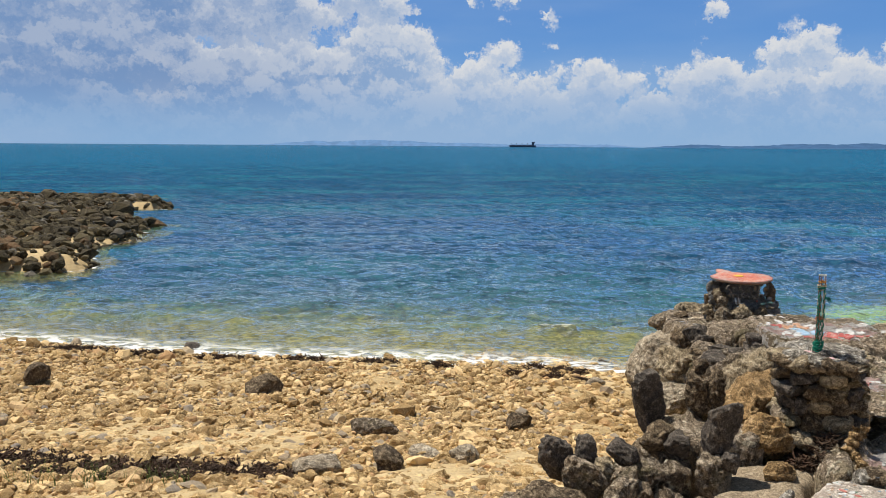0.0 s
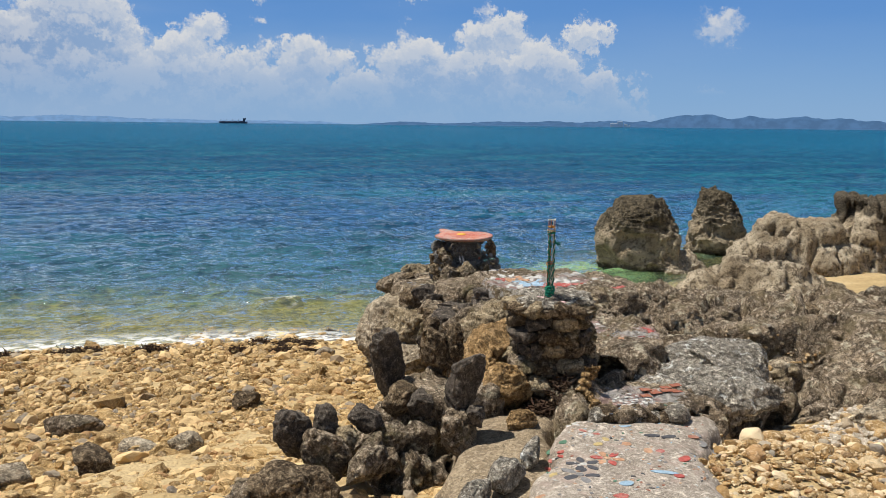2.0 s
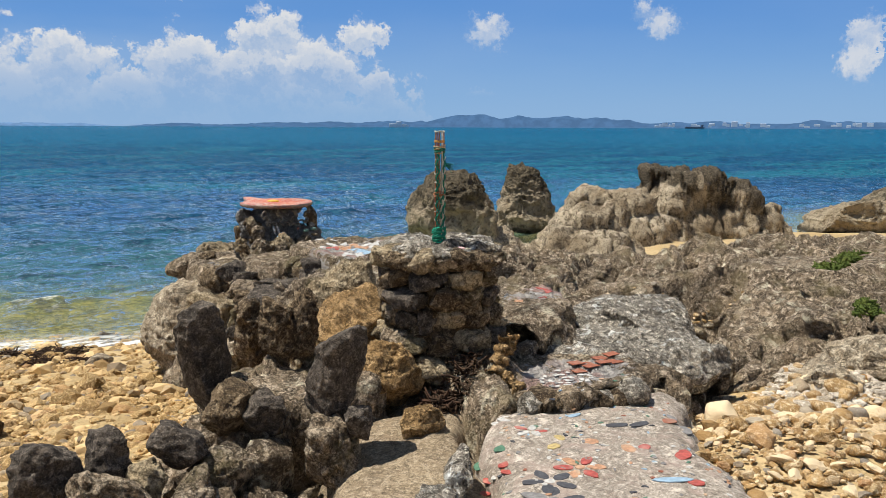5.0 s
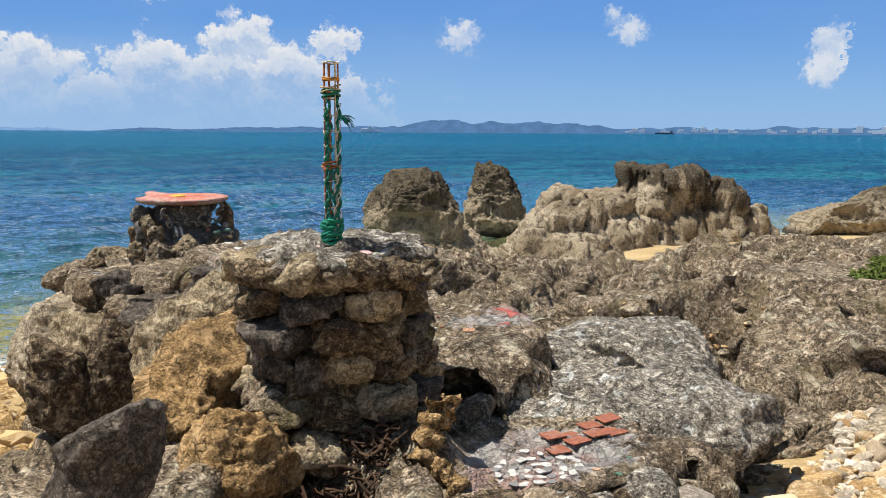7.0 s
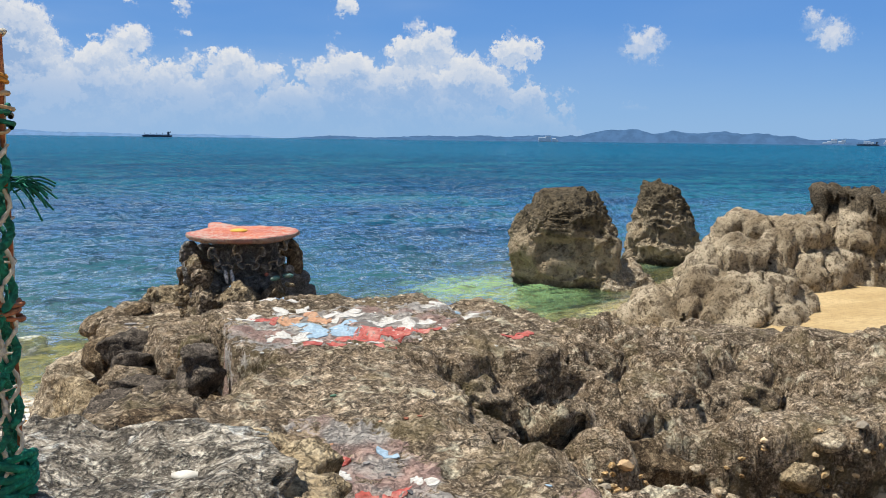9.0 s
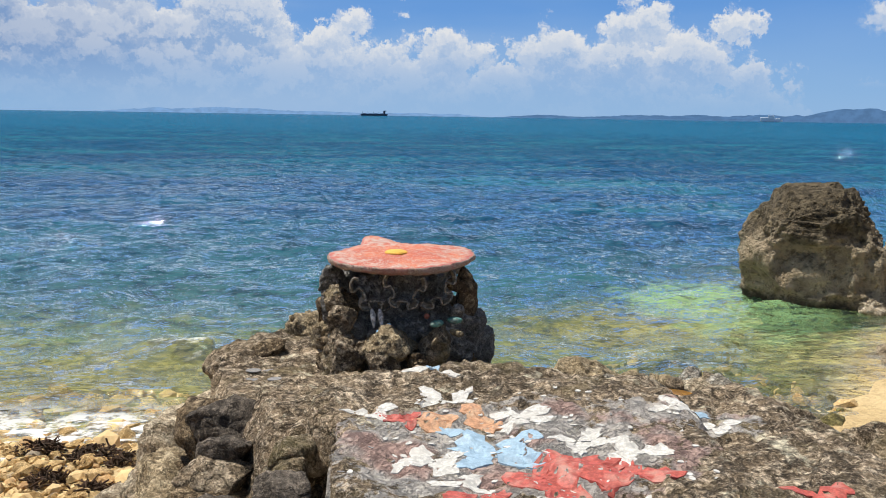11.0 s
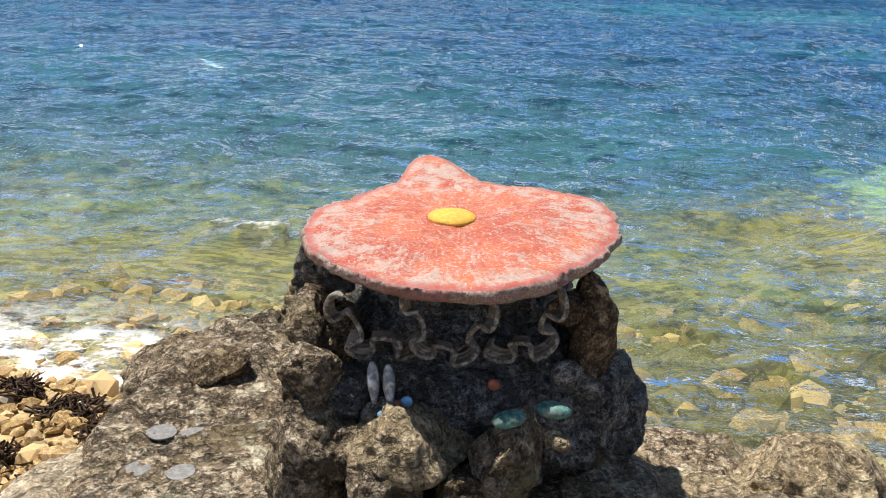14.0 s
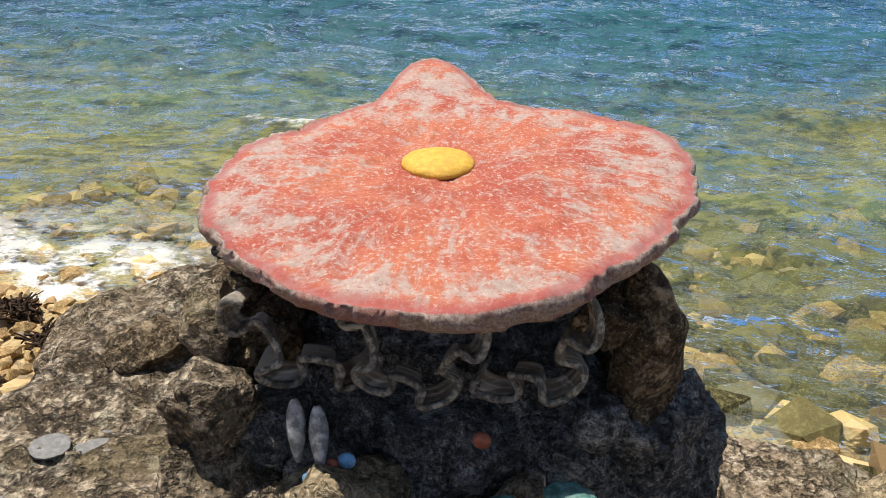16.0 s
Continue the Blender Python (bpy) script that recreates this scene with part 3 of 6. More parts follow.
mound(13.6, 10.2, 3.0, 2.0, -15, 1.50, 0.8)
mound(11.6, 12.2, 1.7, 1.0, 0, 1.12, 1.0)
mound(2.75, 7.95, 0.70, 0.70, 10, 1.60, 2.0)     # apron below the pillar
mound(2.62, 7.90, 0.36, 0.36, 10, 1.96, 1.6)     # wet ledge
mound(1.62, 7.42, 0.62, 0.30, 8, 1.64, 2.2)     # foot of the stone pile
mound(6.32, 14.25, 0.42, 0.50, 0, 1.40, 1.6)    # low shelf beside the table
mound(17.0, 7.0, 4.0, 3.0, 0, 1.6, 0.6)


def outcrop(x, y):
    """Height of the bare rock, and how smooth it is worn."""
    h = np.full(x.shape, -2.0)
    p = np.stack([x, y, 0 * x], -1).reshape(-1, 3)
    x = x + 0.16 * fbm(p * 1.1 + 2, 3, 81).reshape(x.shape)
    y = y + 0.16 * fbm(p * 1.1 + 9, 3, 82).reshape(y.shape)
    for cx, cy, rx, ry, turn, top, slope in MOUNDS:
        c, s = math.cos(turn), math.sin(turn)
        u, v = ((x - cx) * c + (y - cy) * s) / rx, (-(x - cx) * s + (y - cy) * c) / ry
        d = (np.abs(u) ** 3 + np.abs(v) ** 3) ** (1 / 3) - 1
        m = top - np.maximum(d, 0) * min(rx, ry) * slope + 0.05 * np.minimum(d, 0)
        k = 14.0
        h = np.log(np.exp(k * np.clip(h, -2, 4)) + np.exp(k * np.clip(m, -2, 4))) / k
    # a hollow that holds gravel
    hole = 1 - step(((x - 7.3) / 1.5) ** 2 + ((y - 9.5 + 0.30 * (x - 7.3)) / 0.55) ** 2, 0.7, 1.4)
    return h + (np.minimum(h, 1.08) - h) * hole


def smooth_zone(x, y):
    f = 0
    for cx, cy, rx, ry in ((5.45, 11.8, 1.35, 1.45), (4.4, 7.2, 0.55, 0.4), (4.85, 9.3, 0.62, 1.6), (6.35, 11.8, 0.95, 1.05), (5.4, 8.55, 0.8, 0.5), (7.3, 9.5, 1.7, 0.85), (9.7, 8.3, 1.9, 1.2), (4.95, 14.3, 2.0, 2.0), (6.7, 13.6, 1.3, 1.0), (5.0, 10.5, 0.85, 0.9), (2.62, 7.85, 0.45, 0.45), (3.2, 7.3, 0.5, 0.4)):
        f = np.maximum(f, 1 - step(((x - cx) / rx) ** 2 + ((y - cy) / ry) ** 2, 0.55, 1.3))
    return f


def rock_top(x, y):
    return float(max(outcrop(np.array([x], float), np.array([y], float))[0], land(np.array([x]), np.array([y]))[0]))


def build_outcrop():
    xs = np.concatenate([np.arange(1.6, 9.2, 0.027), np.arange(9.2, 21.5, 0.075)])
    ys = np.concatenate([np.arange(3.8, 6.4, 0.08), np.arange(6.4, 16.6, 0.029)])
    x, y = np.meshgrid(xs, ys, indexing="ij")
    h = outcrop(x, y)
    sm = smooth_zone(x, y)
    p = np.stack([x, y, h * 0.8], -1).reshape(-1, 3)
    w = p + 0.25 * np.stack([fbm(p * 1.3, 3, 41), fbm(p * 1.3 + 5, 3, 42), fbm(p * 1.3 + 11, 2, 43)], 1)
    d1, d2 = cells(w * np.array([0.85, 0.85, 1.0]), 3)
    e1, e2 = cells(w * 2.9 + 20, 5)
    g1 = cells(w * 8.0 + 7, 6)[0]
    crack = np.exp(-((d2 - d1) / 0.075) ** 2)
    crack2 = np.exp(-((e2 - e1) / 0.10) ** 2)
    blocks = (0.5 - d1) * 0.55 + (0.5 - e1) * 0.17 + (0.5 - g1) * 0.030
    rough = 0.8 * blocks - 0.26 * crack - 0.10 * crack2 + 0.035 * ridged(w * 2.2, 3, 51) + 0.016 * ridged(w * 8, 3, 55) + 0.012 * ridged(w * 19, 2, 57)
    calm = 0.024 * fbm(w * 3.0, 3, 61) + 0.014 * ridged(w * 9, 4, 62) + 0.008 * ridged(w * 24, 2, 63)
    rough, calm = rough.reshape(x.shape) - 0.03, calm.reshape(x.shape)
    detail = rough * (1 - sm) + calm * sm
    slope_x, slope_y = np.gradient(h, xs, ys)
    slope_x, slope_y = np.clip(slope_x, -2.5, 2.5), np.clip(slope_y, -2.5, 2.5)
    lift = detail / np.sqrt(1 + slope_x ** 2 + slope_y ** 2)
    side = (1 - 0.75 * sm).ravel()
    dx = 0.10 * fbm(p * 2.3 + 3, 3, 71) * side
    dy = 0.10 * fbm(p * 2.3 + 8, 3, 72) * side
    v = np.stack([x.ravel() + dx - (slope_x * lift).ravel(), y.ravel() + dy - (slope_y * lift).ravel(), (h + lift).ravel()], 1)
    f = grid_faces(*x.shape)
    keep = (h - land(x, y)).ravel() > -0.22
    f = f[keep[f].any(axis=1)]
    used = np.unique(f)
    index = np.full(len(v), -1)
    index[used] = np.arange(len(used))
    me = mesh_from("reef_rock", v[used], index[f], REEF)
    return thing("reef_rock", "grey-brown craggy reef limestone with cracks and hollows", "rock outcrop", kind="structure", data=me)


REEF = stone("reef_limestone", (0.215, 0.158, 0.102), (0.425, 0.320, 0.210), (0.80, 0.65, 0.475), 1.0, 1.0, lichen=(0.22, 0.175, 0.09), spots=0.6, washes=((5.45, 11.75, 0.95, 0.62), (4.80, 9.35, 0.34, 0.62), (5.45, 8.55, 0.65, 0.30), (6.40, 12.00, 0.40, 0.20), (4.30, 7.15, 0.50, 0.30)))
reef = build_outcrop()
from mathutils.bvhtree import BVHTree


def surface_of(*obs):
    tree = [BVHTree.FromPolygons([ob.matrix_basis @ v.co for v in ob.data.vertices], [tuple(p.vertices) for p in ob.data.polygons]) for ob in obs]

    def drop(x, y):
        best = (float(land(np.array([x]), np.array([y]))[0]), Vector((0, 0, 1)))
        for t in tree:
            place, normal, i, d = t.ray_cast(Vector((x, y, 6)), Vector((0, 0, -1)))
            if place is not None and place.z > best[0]:
                best = (place.z, normal if normal.z > 0 else -normal)
        return best
    return drop


# ---- worn concrete path with inlay ----


def path_slab(name, left, right, ys, top, seed, material, label, category, spacing=0.03, edge=0.10):
    """A cast sheet of uneven outline: left and right give its sides at the stations ys."""
    y = np.arange(ys[0], ys[-1] + 1e-6, spacing)
    x = np.arange(min(left) - 0.3, max(right) + 0.3, spacing)
    x, y = np.meshgrid(x, y, indexing="ij")
    p = np.stack([x, y, 0 * x], -1).reshape(-1, 3)
    wob = 0.10 * fbm(p * 2.4, 4, seed).reshape(x.shape)
    a = x - (np.interp(y, ys, left) + wob)
    b = np.interp(y, ys, right) - wob - x
    inside = np.minimum(np.minimum(a, b), ys[-1] - y - 0.05 + wob)
    z = top(x, y) + (0.012 * fbm(p * 2.2, 3, seed + 1) + 0.005 * ridged(p * 12, 3, seed + 2)).reshape(x.shape)
    z = z - 0.38 * step(-inside, -edge, edge) - 0.06 * step(-inside, -0.3, 0.0)
    f = grid_faces(*x.shape)
    keep = (inside > -edge * 1.5).ravel()
    f = f[keep[f].any(axis=1)]
    used = np.unique(f)
    index = np.full(x.size, -1)
    index[used] = np.arange(len(used))
    v = np.stack([x, y, z], -1).reshape(-1, 3)
    me = mesh_from(name, v[used], index[f], material)
    return thing(name, label, category, kind="structure", data=me)


WET_SAND = stone("wet_brown_sand", (0.25, 0.185, 0.115), (0.37, 0.285, 0.18), (0.52, 0.42, 0.29), 0.5, 0.35, spots=0.2)
hollow = path_slab("pavement_hollow", [1.55, 1.75, 1.95, 2.3, 2.5, 2.9], [2.6, 2.9, 3.1, 3.35, 3.75, 4.0], [5.2, 6.0, 6.5, 7.0, 7.4, 7.75], lambda x, y: 1.73 + 0.03 * (x - 2.6), 5, WET_SAND, "hollow of damp brown sand between rocks and path", "sand", edge=0.14)
path = path_slab("pavement", [1.6, 2.15, 2.62, 2.98, 3.40], [3.75, 4.02, 4.28, 4.75, 5.15], [4.6, 5.4, 6.0, 6.5, 7.05], lambda x, y: 1.87 - 0.05 * np.maximum(x - 3.4, 0) + 0.10 * np.maximum(5.2 - y, 0), 9, CONCRETE, "worn grey concrete path inlaid with tiles and shells", "path")
lie = surface_of(reef, path, hollow)

# ---- boulders ----


def boulder(x, y, base, size, mat, seed, label, turn=(0, 0, 0), category="rock", group="", **shape):
    return rock("boulder", (x, y, base), size, mat, seed, turn, label, category, group, **shape)


# standing stones and the pile by the hollow
rock("standing_stone", (2.20, 8.38, 1.66), (0.155, 0.12, 0.45), ROCK_DARK, 3, (4, -13, 25), "upright dark lava slab leaning on the ledge", "stone", "standing stones", boxy=0.5, grain=0.05, lump=0.07, cuts=6, level=6, pits=0.04)
rock("standing_stone", (2.54, 7.26, 1.90), (0.16, 0.13, 0.33), ROCK_DARK, 8, (0, 16, -20), "upright dark lava stone with a slanted top", "stone", "standing stones", boxy=0.6, grain=0.05, lump=0.08, cuts=9, level=6, pits=0.04)
rock("standing_stone", (2.66, 8.32, 1.98), (0.12, 0.12, 0.27), ROCK_BROWN, 12, (0, -10, 40), "pair of grey-brown pointed stones on the ledge", "stone", "standing stones", boxy=0.65, grain=0.07, level=6, pits=0.05)
rock("standing_stone", (2.83, 8.30, 2.00), (0.12, 0.13, 0.24), ROCK_BROWN, 13, (0, 8, 10), "pointed grey-brown stone on the ledge", "stone", "standing stones", boxy=0.65, grain=0.07, level=6, pits=0.05)
for x, y, b, s, mat, seed, turn, label in (
    (2.28, 7.62, 1.78, (0.15, 0.12, 0.14), ROCK_DARK, 21, (0, 30, 20), "dark angular stone propped on the ledge"),
    (2.50, 7.15, 1.62, (0.20, 0.17, 0.19), ROCK_GREY, 22, (0, 0, 30), "pitted grey coral boulder beside the sand hollow"),
    (2.60, 7.05, 1.86, (0.08, 0.07, 0.10), ROCK_DARK, 23, (0, 0, 0), "small dark stone at an upright one's foot"),
    (1.10, 7.42, 1.66, (0.19, 0.17, 0.20), ROCK_DARK, 24, (0, 0, 10), "smooth black lava boulder with a hollow"),
    (0.96, 6.86, 1.44, (0.32, 0.20, 0.19), ROCK_BROWN, 25, (0, 0, -12), "dark brown block at the beach edge"),
    (1.38, 7.46, 1.60, (0.13, 0.12, 0.23), ROCK_DARK, 26, (0, -8, 0), "pointed dark brown upright stone"),
    (1.30, 7.16, 1.56, (0.25, 0.13, 0.16), ROCK_GREY, 27, (0, 28, -30), "grey slab leaning on dark stones"),
    (1.70, 7.38, 1.80, (0.14, 0.13, 0.13), ROCK_DARK, 28, (0, 0, 70), "rounded dark stone in the pile"),
    (1.52, 7.32, 1.68, (0.11, 0.10, 0.11), ROCK_TAN, 29, (0, 0, 20), "golden limestone cobble wedged in the pile"),
    (1.94, 7.36, 1.62, (0.19, 0.15, 0.13), ROCK_GREY, 30, (0, 0, 15), "grey boulder split in two"),
    (1.60, 6.98, 1.56, (0.30, 0.12, 0.15), ROCK_GREY, 33, (0, -14, 40), "grey-brown slab tilted over the sand"),
    (2.14, 7.72, 1.80, (0.17, 0.13, 0.16), ROCK_BROWN, 41, (0, 10, 15), "three-cornered brown stone on the ledge"),
    (0.62, 6.92, 1.28, (0.26, 0.20, 0.18), ROCK_GREY, 34, (0, 0, 35), "grey stone on the shingle"),
    (0.50, 7.30, 1.18, (0.17, 0.13, 0.14), ROCK_BROWN, 35, (0, 0, 35), "brown stone on the shingle"),
    (3.10, 7.18, 1.72, (0.16, 0.10, 0.10), ROCK_OCHRE, 38, (0, 0, 0), "low brown stone by the weed"),
    (2.05, 5.75, 1.74, (0.28, 0.12, 0.13), ROCK_CRUST, 39, (0, 0, 50), "ragged pale rim rock of the path"),
    (2.45, 6.10, 1.74, (0.24, 0.10, 0.12), ROCK_CRUST, 40, (0, 0, 40), "ragged pale rim rock of the path"),
    (2.82, 6.42, 1.72, (0.18, 0.08, 0.11), ROCK_CRUST, 44, (0, 0, 55), "ragged pale rim rock of the path"),
):
    boulder(x, y, b, s, mat, seed, label, turn, level=5, grain=0.09, lump=0.2, boxy=0.7, pits=0.06)

# foot and flank of the pillar, and the seaward cliff
for x, y, b, s, mat, seed, turn, label in (
    (3.16, 7.80, 1.70, (0.22, 0.19, 0.26), ROCK_OCHRE, 51, (0, 0, 20), "rounded ochre boulder at the pillar's foot"),
    (3.36, 8.66, 1.35, (0.34, 0.55, 0.58), ROCK_OCHRE, 52, (0, 24, -25), "large ochre boulder leaning on the pillar"),
    (3.68, 9.35, 1.10, (0.42, 0.52, 0.72), ROCK_TAN, 53, (0, 15, 10), "grey boulder behind the pillar"),
    (3.95, 10.35, 1.00, (0.45, 0.60, 0.68), ROCK_GREY, 54, (0, 18, -10), "grey boulder below the painted crest"),
    (3.90, 11.72, 0.90, (0.34, 0.30, 0.44), ROCK_BROWN, 55, (0, -12, 15), "smooth brown boulder under the ledge"),
    (3.86, 14.15, 0.15, (0.62, 0.85, 0.62), ROCK_CREAM, 57, (0, -8, 5), "cream limestone boulder at the water's edge"),
    (4.02, 13.20, 0.30, (0.50, 0.70, 0.70), ROCK_TAN, 58, (0, -10, 20), "tan limestone cliff block"),
    (3.70, 12.60, 0.35, (0.40, 0.50, 0.40), ROCK_CREAM, 59, (0, 0, 10), "pale limestone block under the cliff"),
    (4.22, 14.95, 1.36, (0.40, 0.32, 0.19), ROCK_GREY, 60, (0, 0, 35), "ledge of grey rock over the water"),
    (4.75, 15.55, 1.00, (0.45, 0.40, 0.42), ROCK_TAN, 62, (0, 0, 0), "tan block behind the table"),
    (5.42, 13.34, 1.60, (0.36, 0.15, 0.15), ROCK_BROWN, 63, (0, 0, -6), "flat brown stone in front of the table"),
    (4.32, 14.72, 1.58, (0.16, 0.12, 0.10), ROCK_BROWN, 64, (0, 0, 20), "brown stone on the shelf"),
    (6.35, 14.30, 1.14, (0.42, 0.30, 0.22), ROCK_TAN, 65, (0, 0, -25), "pale tan rock lump beside the table"),
    (6.95, 6.90, 1.22, (0.42, 0.30, 0.20), ROCK_CREAM, 69, (0, 0, 0), "whitish limestone lump on the shingle"),
    (7.75, 6.95, 1.28, (0.45, 0.30, 0.22), ROCK_CREAM, 70, (0, 0, 30), "whitish limestone lump below grey rock"),
    (6.75, 14.45, 0.96, (0.40, 0.32, 0.34), ROCK_TAN, 66, (0, 0, 10), "tan rock lump above the water"),
):
    boulder(x, y, b, s, mat, seed, label, turn, level=6, grain=0.08, lump=0.2, pits=0.07)

boulder(5.22, 7.58, 1.44, (0.78, 0.50, 0.24), ROCK_CRUST, 67, "long pale crusted ridge rock by the path", (0, 0, -12), level=6, boxy=1.05, grain=0.06, lump=0.15, cuts=4, pits=0.09)
rng = np.random.RandomState(77)
for i in range(46):
    y = rng.uniform(10.4, 13.4)
    z = rng.uniform(1.15, 1.82)
    x = 4.30 + 0.05 * math.sin(3 * y) - 0.30 * (1.9 - z) + rng.uniform(-0.05, 0.05) + 0.10 * (11.8 - y)
    r = rng.uniform(0.08, 0.19)
    boulder(x, y, z - r, (r * rng.uniform(0.8, 1.2), r * rng.uniform(0.9, 1.5), r * rng.uniform(0.6, 1.0)), (ROCK_BROWN, ROCK_DARK, ROCK_GREY)[i % 3], 300 + i, "dark stone stacked in the cliff below the painted ledge", (0, 0, rng.uniform(0, 180)), group="stacked cliff stones", level=4, grain=0.10, boxy=0.6, pits=0.06)

# pale lumps and stones on the eastern shelf, and the step's dark lip
for i in range(11):
    a = i / 11 * 2 * math.pi
    x, y = 7.15 + 0.50 * math.cos(a) + rng.uniform(-0.06, 0.06), 13.55 + 0.28 * math.sin(a)
    r = rng.uniform(0.07, 0.15)
    boulder(x, y, lie(x, y)[0] - 0.05, (r * 1.3, r, r * 0.7), ROCK_CREAM, 400 + i, "pale stone round a rock pool", (0, 0, rng.uniform(0, 180)), group="rock pool stones", level=3, grain=0.07)
for i in range(9):
    x, y = 3.72 + i * 0.085, 6.93 - 0.03 * i + rng.uniform(-0.03, 0.03)
    r = rng.uniform(0.07, 0.12)
    boulder(x, y, 1.78, (r * 1.2, r, r * 0.85), (ROCK_CRUST, ROCK_BROWN)[i % 2], 420 + i, "dark rough stone edging the upper step", (0, 0, rng.uniform(0, 180)), group="step edging stones", level=3, grain=0.09)
# stones lying in the hollows of the reef
for i in range(150):
    x, y = rng.uniform(5.9, 8.4), rng.uniform(8.6, 10.2)
    if i % 3 == 0:
        x, y = rng.uniform(5.0, 7.6), rng.uniform(6.2, 7.0)
    r = rng.uniform(0.035, 0.10) if i > 10 else rng.uniform(0.10, 0.17)
    if lie(x, y)[0] > 1.58:
        continue
    boulder(x, y, lie(x, y)[0] - 0.25 * r, (r * rng.uniform(0.9, 1.5), r, r * 0.75), (COBBLE_GOLD, ROCK_CREAM, ROCK_TAN)[i % 3], 440 + i, "loose golden limestone stone in a reef hollow", (0, 0, rng.uniform(0, 180)), group="loose hollow stones", level=3, grain=0.06)



def stack_material():
    """Tan limestone that has turned dark on its upper, level faces."""
    m, k, out = material("stack_limestone")
    geo = k.add("ShaderNodeNewGeometry")
    pos = geo.outputs["Position"]
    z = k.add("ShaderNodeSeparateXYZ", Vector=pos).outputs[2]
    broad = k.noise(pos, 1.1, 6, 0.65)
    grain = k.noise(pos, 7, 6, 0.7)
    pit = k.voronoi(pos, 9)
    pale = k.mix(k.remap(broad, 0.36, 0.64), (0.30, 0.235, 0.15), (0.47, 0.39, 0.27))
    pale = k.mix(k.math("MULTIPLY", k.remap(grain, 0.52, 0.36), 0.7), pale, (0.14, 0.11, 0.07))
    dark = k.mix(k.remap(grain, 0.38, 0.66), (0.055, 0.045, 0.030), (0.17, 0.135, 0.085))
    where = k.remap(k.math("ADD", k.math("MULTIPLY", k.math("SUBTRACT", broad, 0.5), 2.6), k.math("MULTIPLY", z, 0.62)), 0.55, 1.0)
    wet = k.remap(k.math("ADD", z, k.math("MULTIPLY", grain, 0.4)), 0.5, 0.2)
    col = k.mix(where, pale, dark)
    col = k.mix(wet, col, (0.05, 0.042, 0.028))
    h = k.math("ADD", grain, k.math("MULTIPLY", k.remap(pit, 0.0, 0.4), 0.5))
    b = k.add("ShaderNodeBump", Strength=1.0, Distance=0.15, Height=h)
    s = k.add("ShaderNodeBsdfPrincipled", Base_Color=col, Roughness=0.92, Normal=b)
    s.inputs["Specular IOR Level"].default_value = 0.2
    k.put(out.inputs[0], s)
    return m


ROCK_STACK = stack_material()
# the planes along which the two stacks have split
STACK_FACES = {
    71: ((-1, 0, -0.10, 0.74), (1, 0, 0.30, 0.80), (0.10, -0.30, 1, 0.84), (0.75, -0.1, 0.66, 0.84), (0.1, -1, 0.25, 0.74), (-0.8, -0.6, -0.55, 0.78)),
    72: ((-1, 0, 0.16, 0.66), (1, 0, 0.62, 0.62), (0.15, -1, 0.45, 0.66), (0.55, 0.3, 0.8, 0.74), (-0.7, -0.7, 0.5, 0.72)),
}


def build_hill_rock():
    """A split limestone hill on the sand: a pale slab, a cream shoulder and a dark crown."""
    x, y = np.meshgrid(np.arange(12.6, 27.0, 0.065), np.arange(14.8, 24.6, 0.065), indexing="ij")
    p = np.stack([x, y, 0 * x], -1).reshape(-1, 3)
    wx = x + 0.28 * fbm(p * 0.9, 4, 131).reshape(x.shape)
    wy = y + 0.28 * fbm(p * 0.9 + 7, 4, 132).reshape(x.shape)
    h = np.full(x.shape, -3.0)
    for cx, cy, rx, ry, turn, top, slope, lean in (
        (15.25, 18.2, 0.45, 0.55, -51, 1.45, 1.00, 0.25),
        (16.6, 19.5, 1.10, 0.60, -45, 0.35, 0.9, 0.0),
        (19.0, 20.9, 0.90, 0.60, -51, 1.66, 1.9, 0.15),
        (20.7, 20.7, 0.80, 0.60, -51, 1.25, 2.2, 0.0),
        (22.3, 20.7, 1.15, 0.80, -51, 2.22, 2.6, 0.05),
        (23.0, 19.9, 0.85, 0.85, -51, 1.95, 2.4, 0.0),
        (23.9, 19.2, 0.6, 0.6, -51, 1.05, 1.7, 0.0),
    ):
        c, q = math.cos(radians(turn)), math.sin(radians(turn))
        u, v = ((wx - cx) * c + (wy - cy) * q) / rx, (-(wx - cx) * q + (wy - cy) * c) / ry
        d = (np.abs(u) ** 2.4 + np.abs(v) ** 2.4) ** (1 / 2.4) - 1
        h = np.maximum(h, top - np.maximum(d, 0) * min(rx, ry) * slope + 0.10 * np.minimum(d, 0) + lean * np.clip(v, -1, 1) * 0.3)
    p = np.stack([x, y, h], -1).reshape(-1, 3)
    d1, d2 = cells(p * 0.95 + 3, 141)
    e1, e2 = cells(p * 2.6 + 9, 142)
    detail = 0.30 * (0.45 - d1) - 0.26 * np.exp(-((d2 - d1) / 0.07) ** 2) + 0.07 * (0.45 - e1) - 0.07 * np.exp(-((e2 - e1) / 0.1) ** 2) + 0.11 * ridged(p * 1.7, 5, 143)
    slope_x, slope_y = (np.clip(g, -3, 3).ravel() for g in np.gradient(h, 0.065))
    lift = detail / np.sqrt(1 + slope_x ** 2 + slope_y ** 2)
    out = np.stack([p[:, 0] - slope_x * lift, p[:, 1] - slope_y * lift, p[:, 2] + lift], 1)
    f = grid_faces(*x.shape)
    keep = (h - land(x, y)).ravel() > -0.35
    f = f[keep[f].all(axis=1)]
    used = np.unique(f)
    index = np.full(len(out), -1)
    index[used] = np.arange(len(used))
    return thing("hill_rock", "cracked cream limestone hill with a dark craggy crown on sand", "rock", data=mesh_from("hill_rock", out[used], index[f], hill_material()))


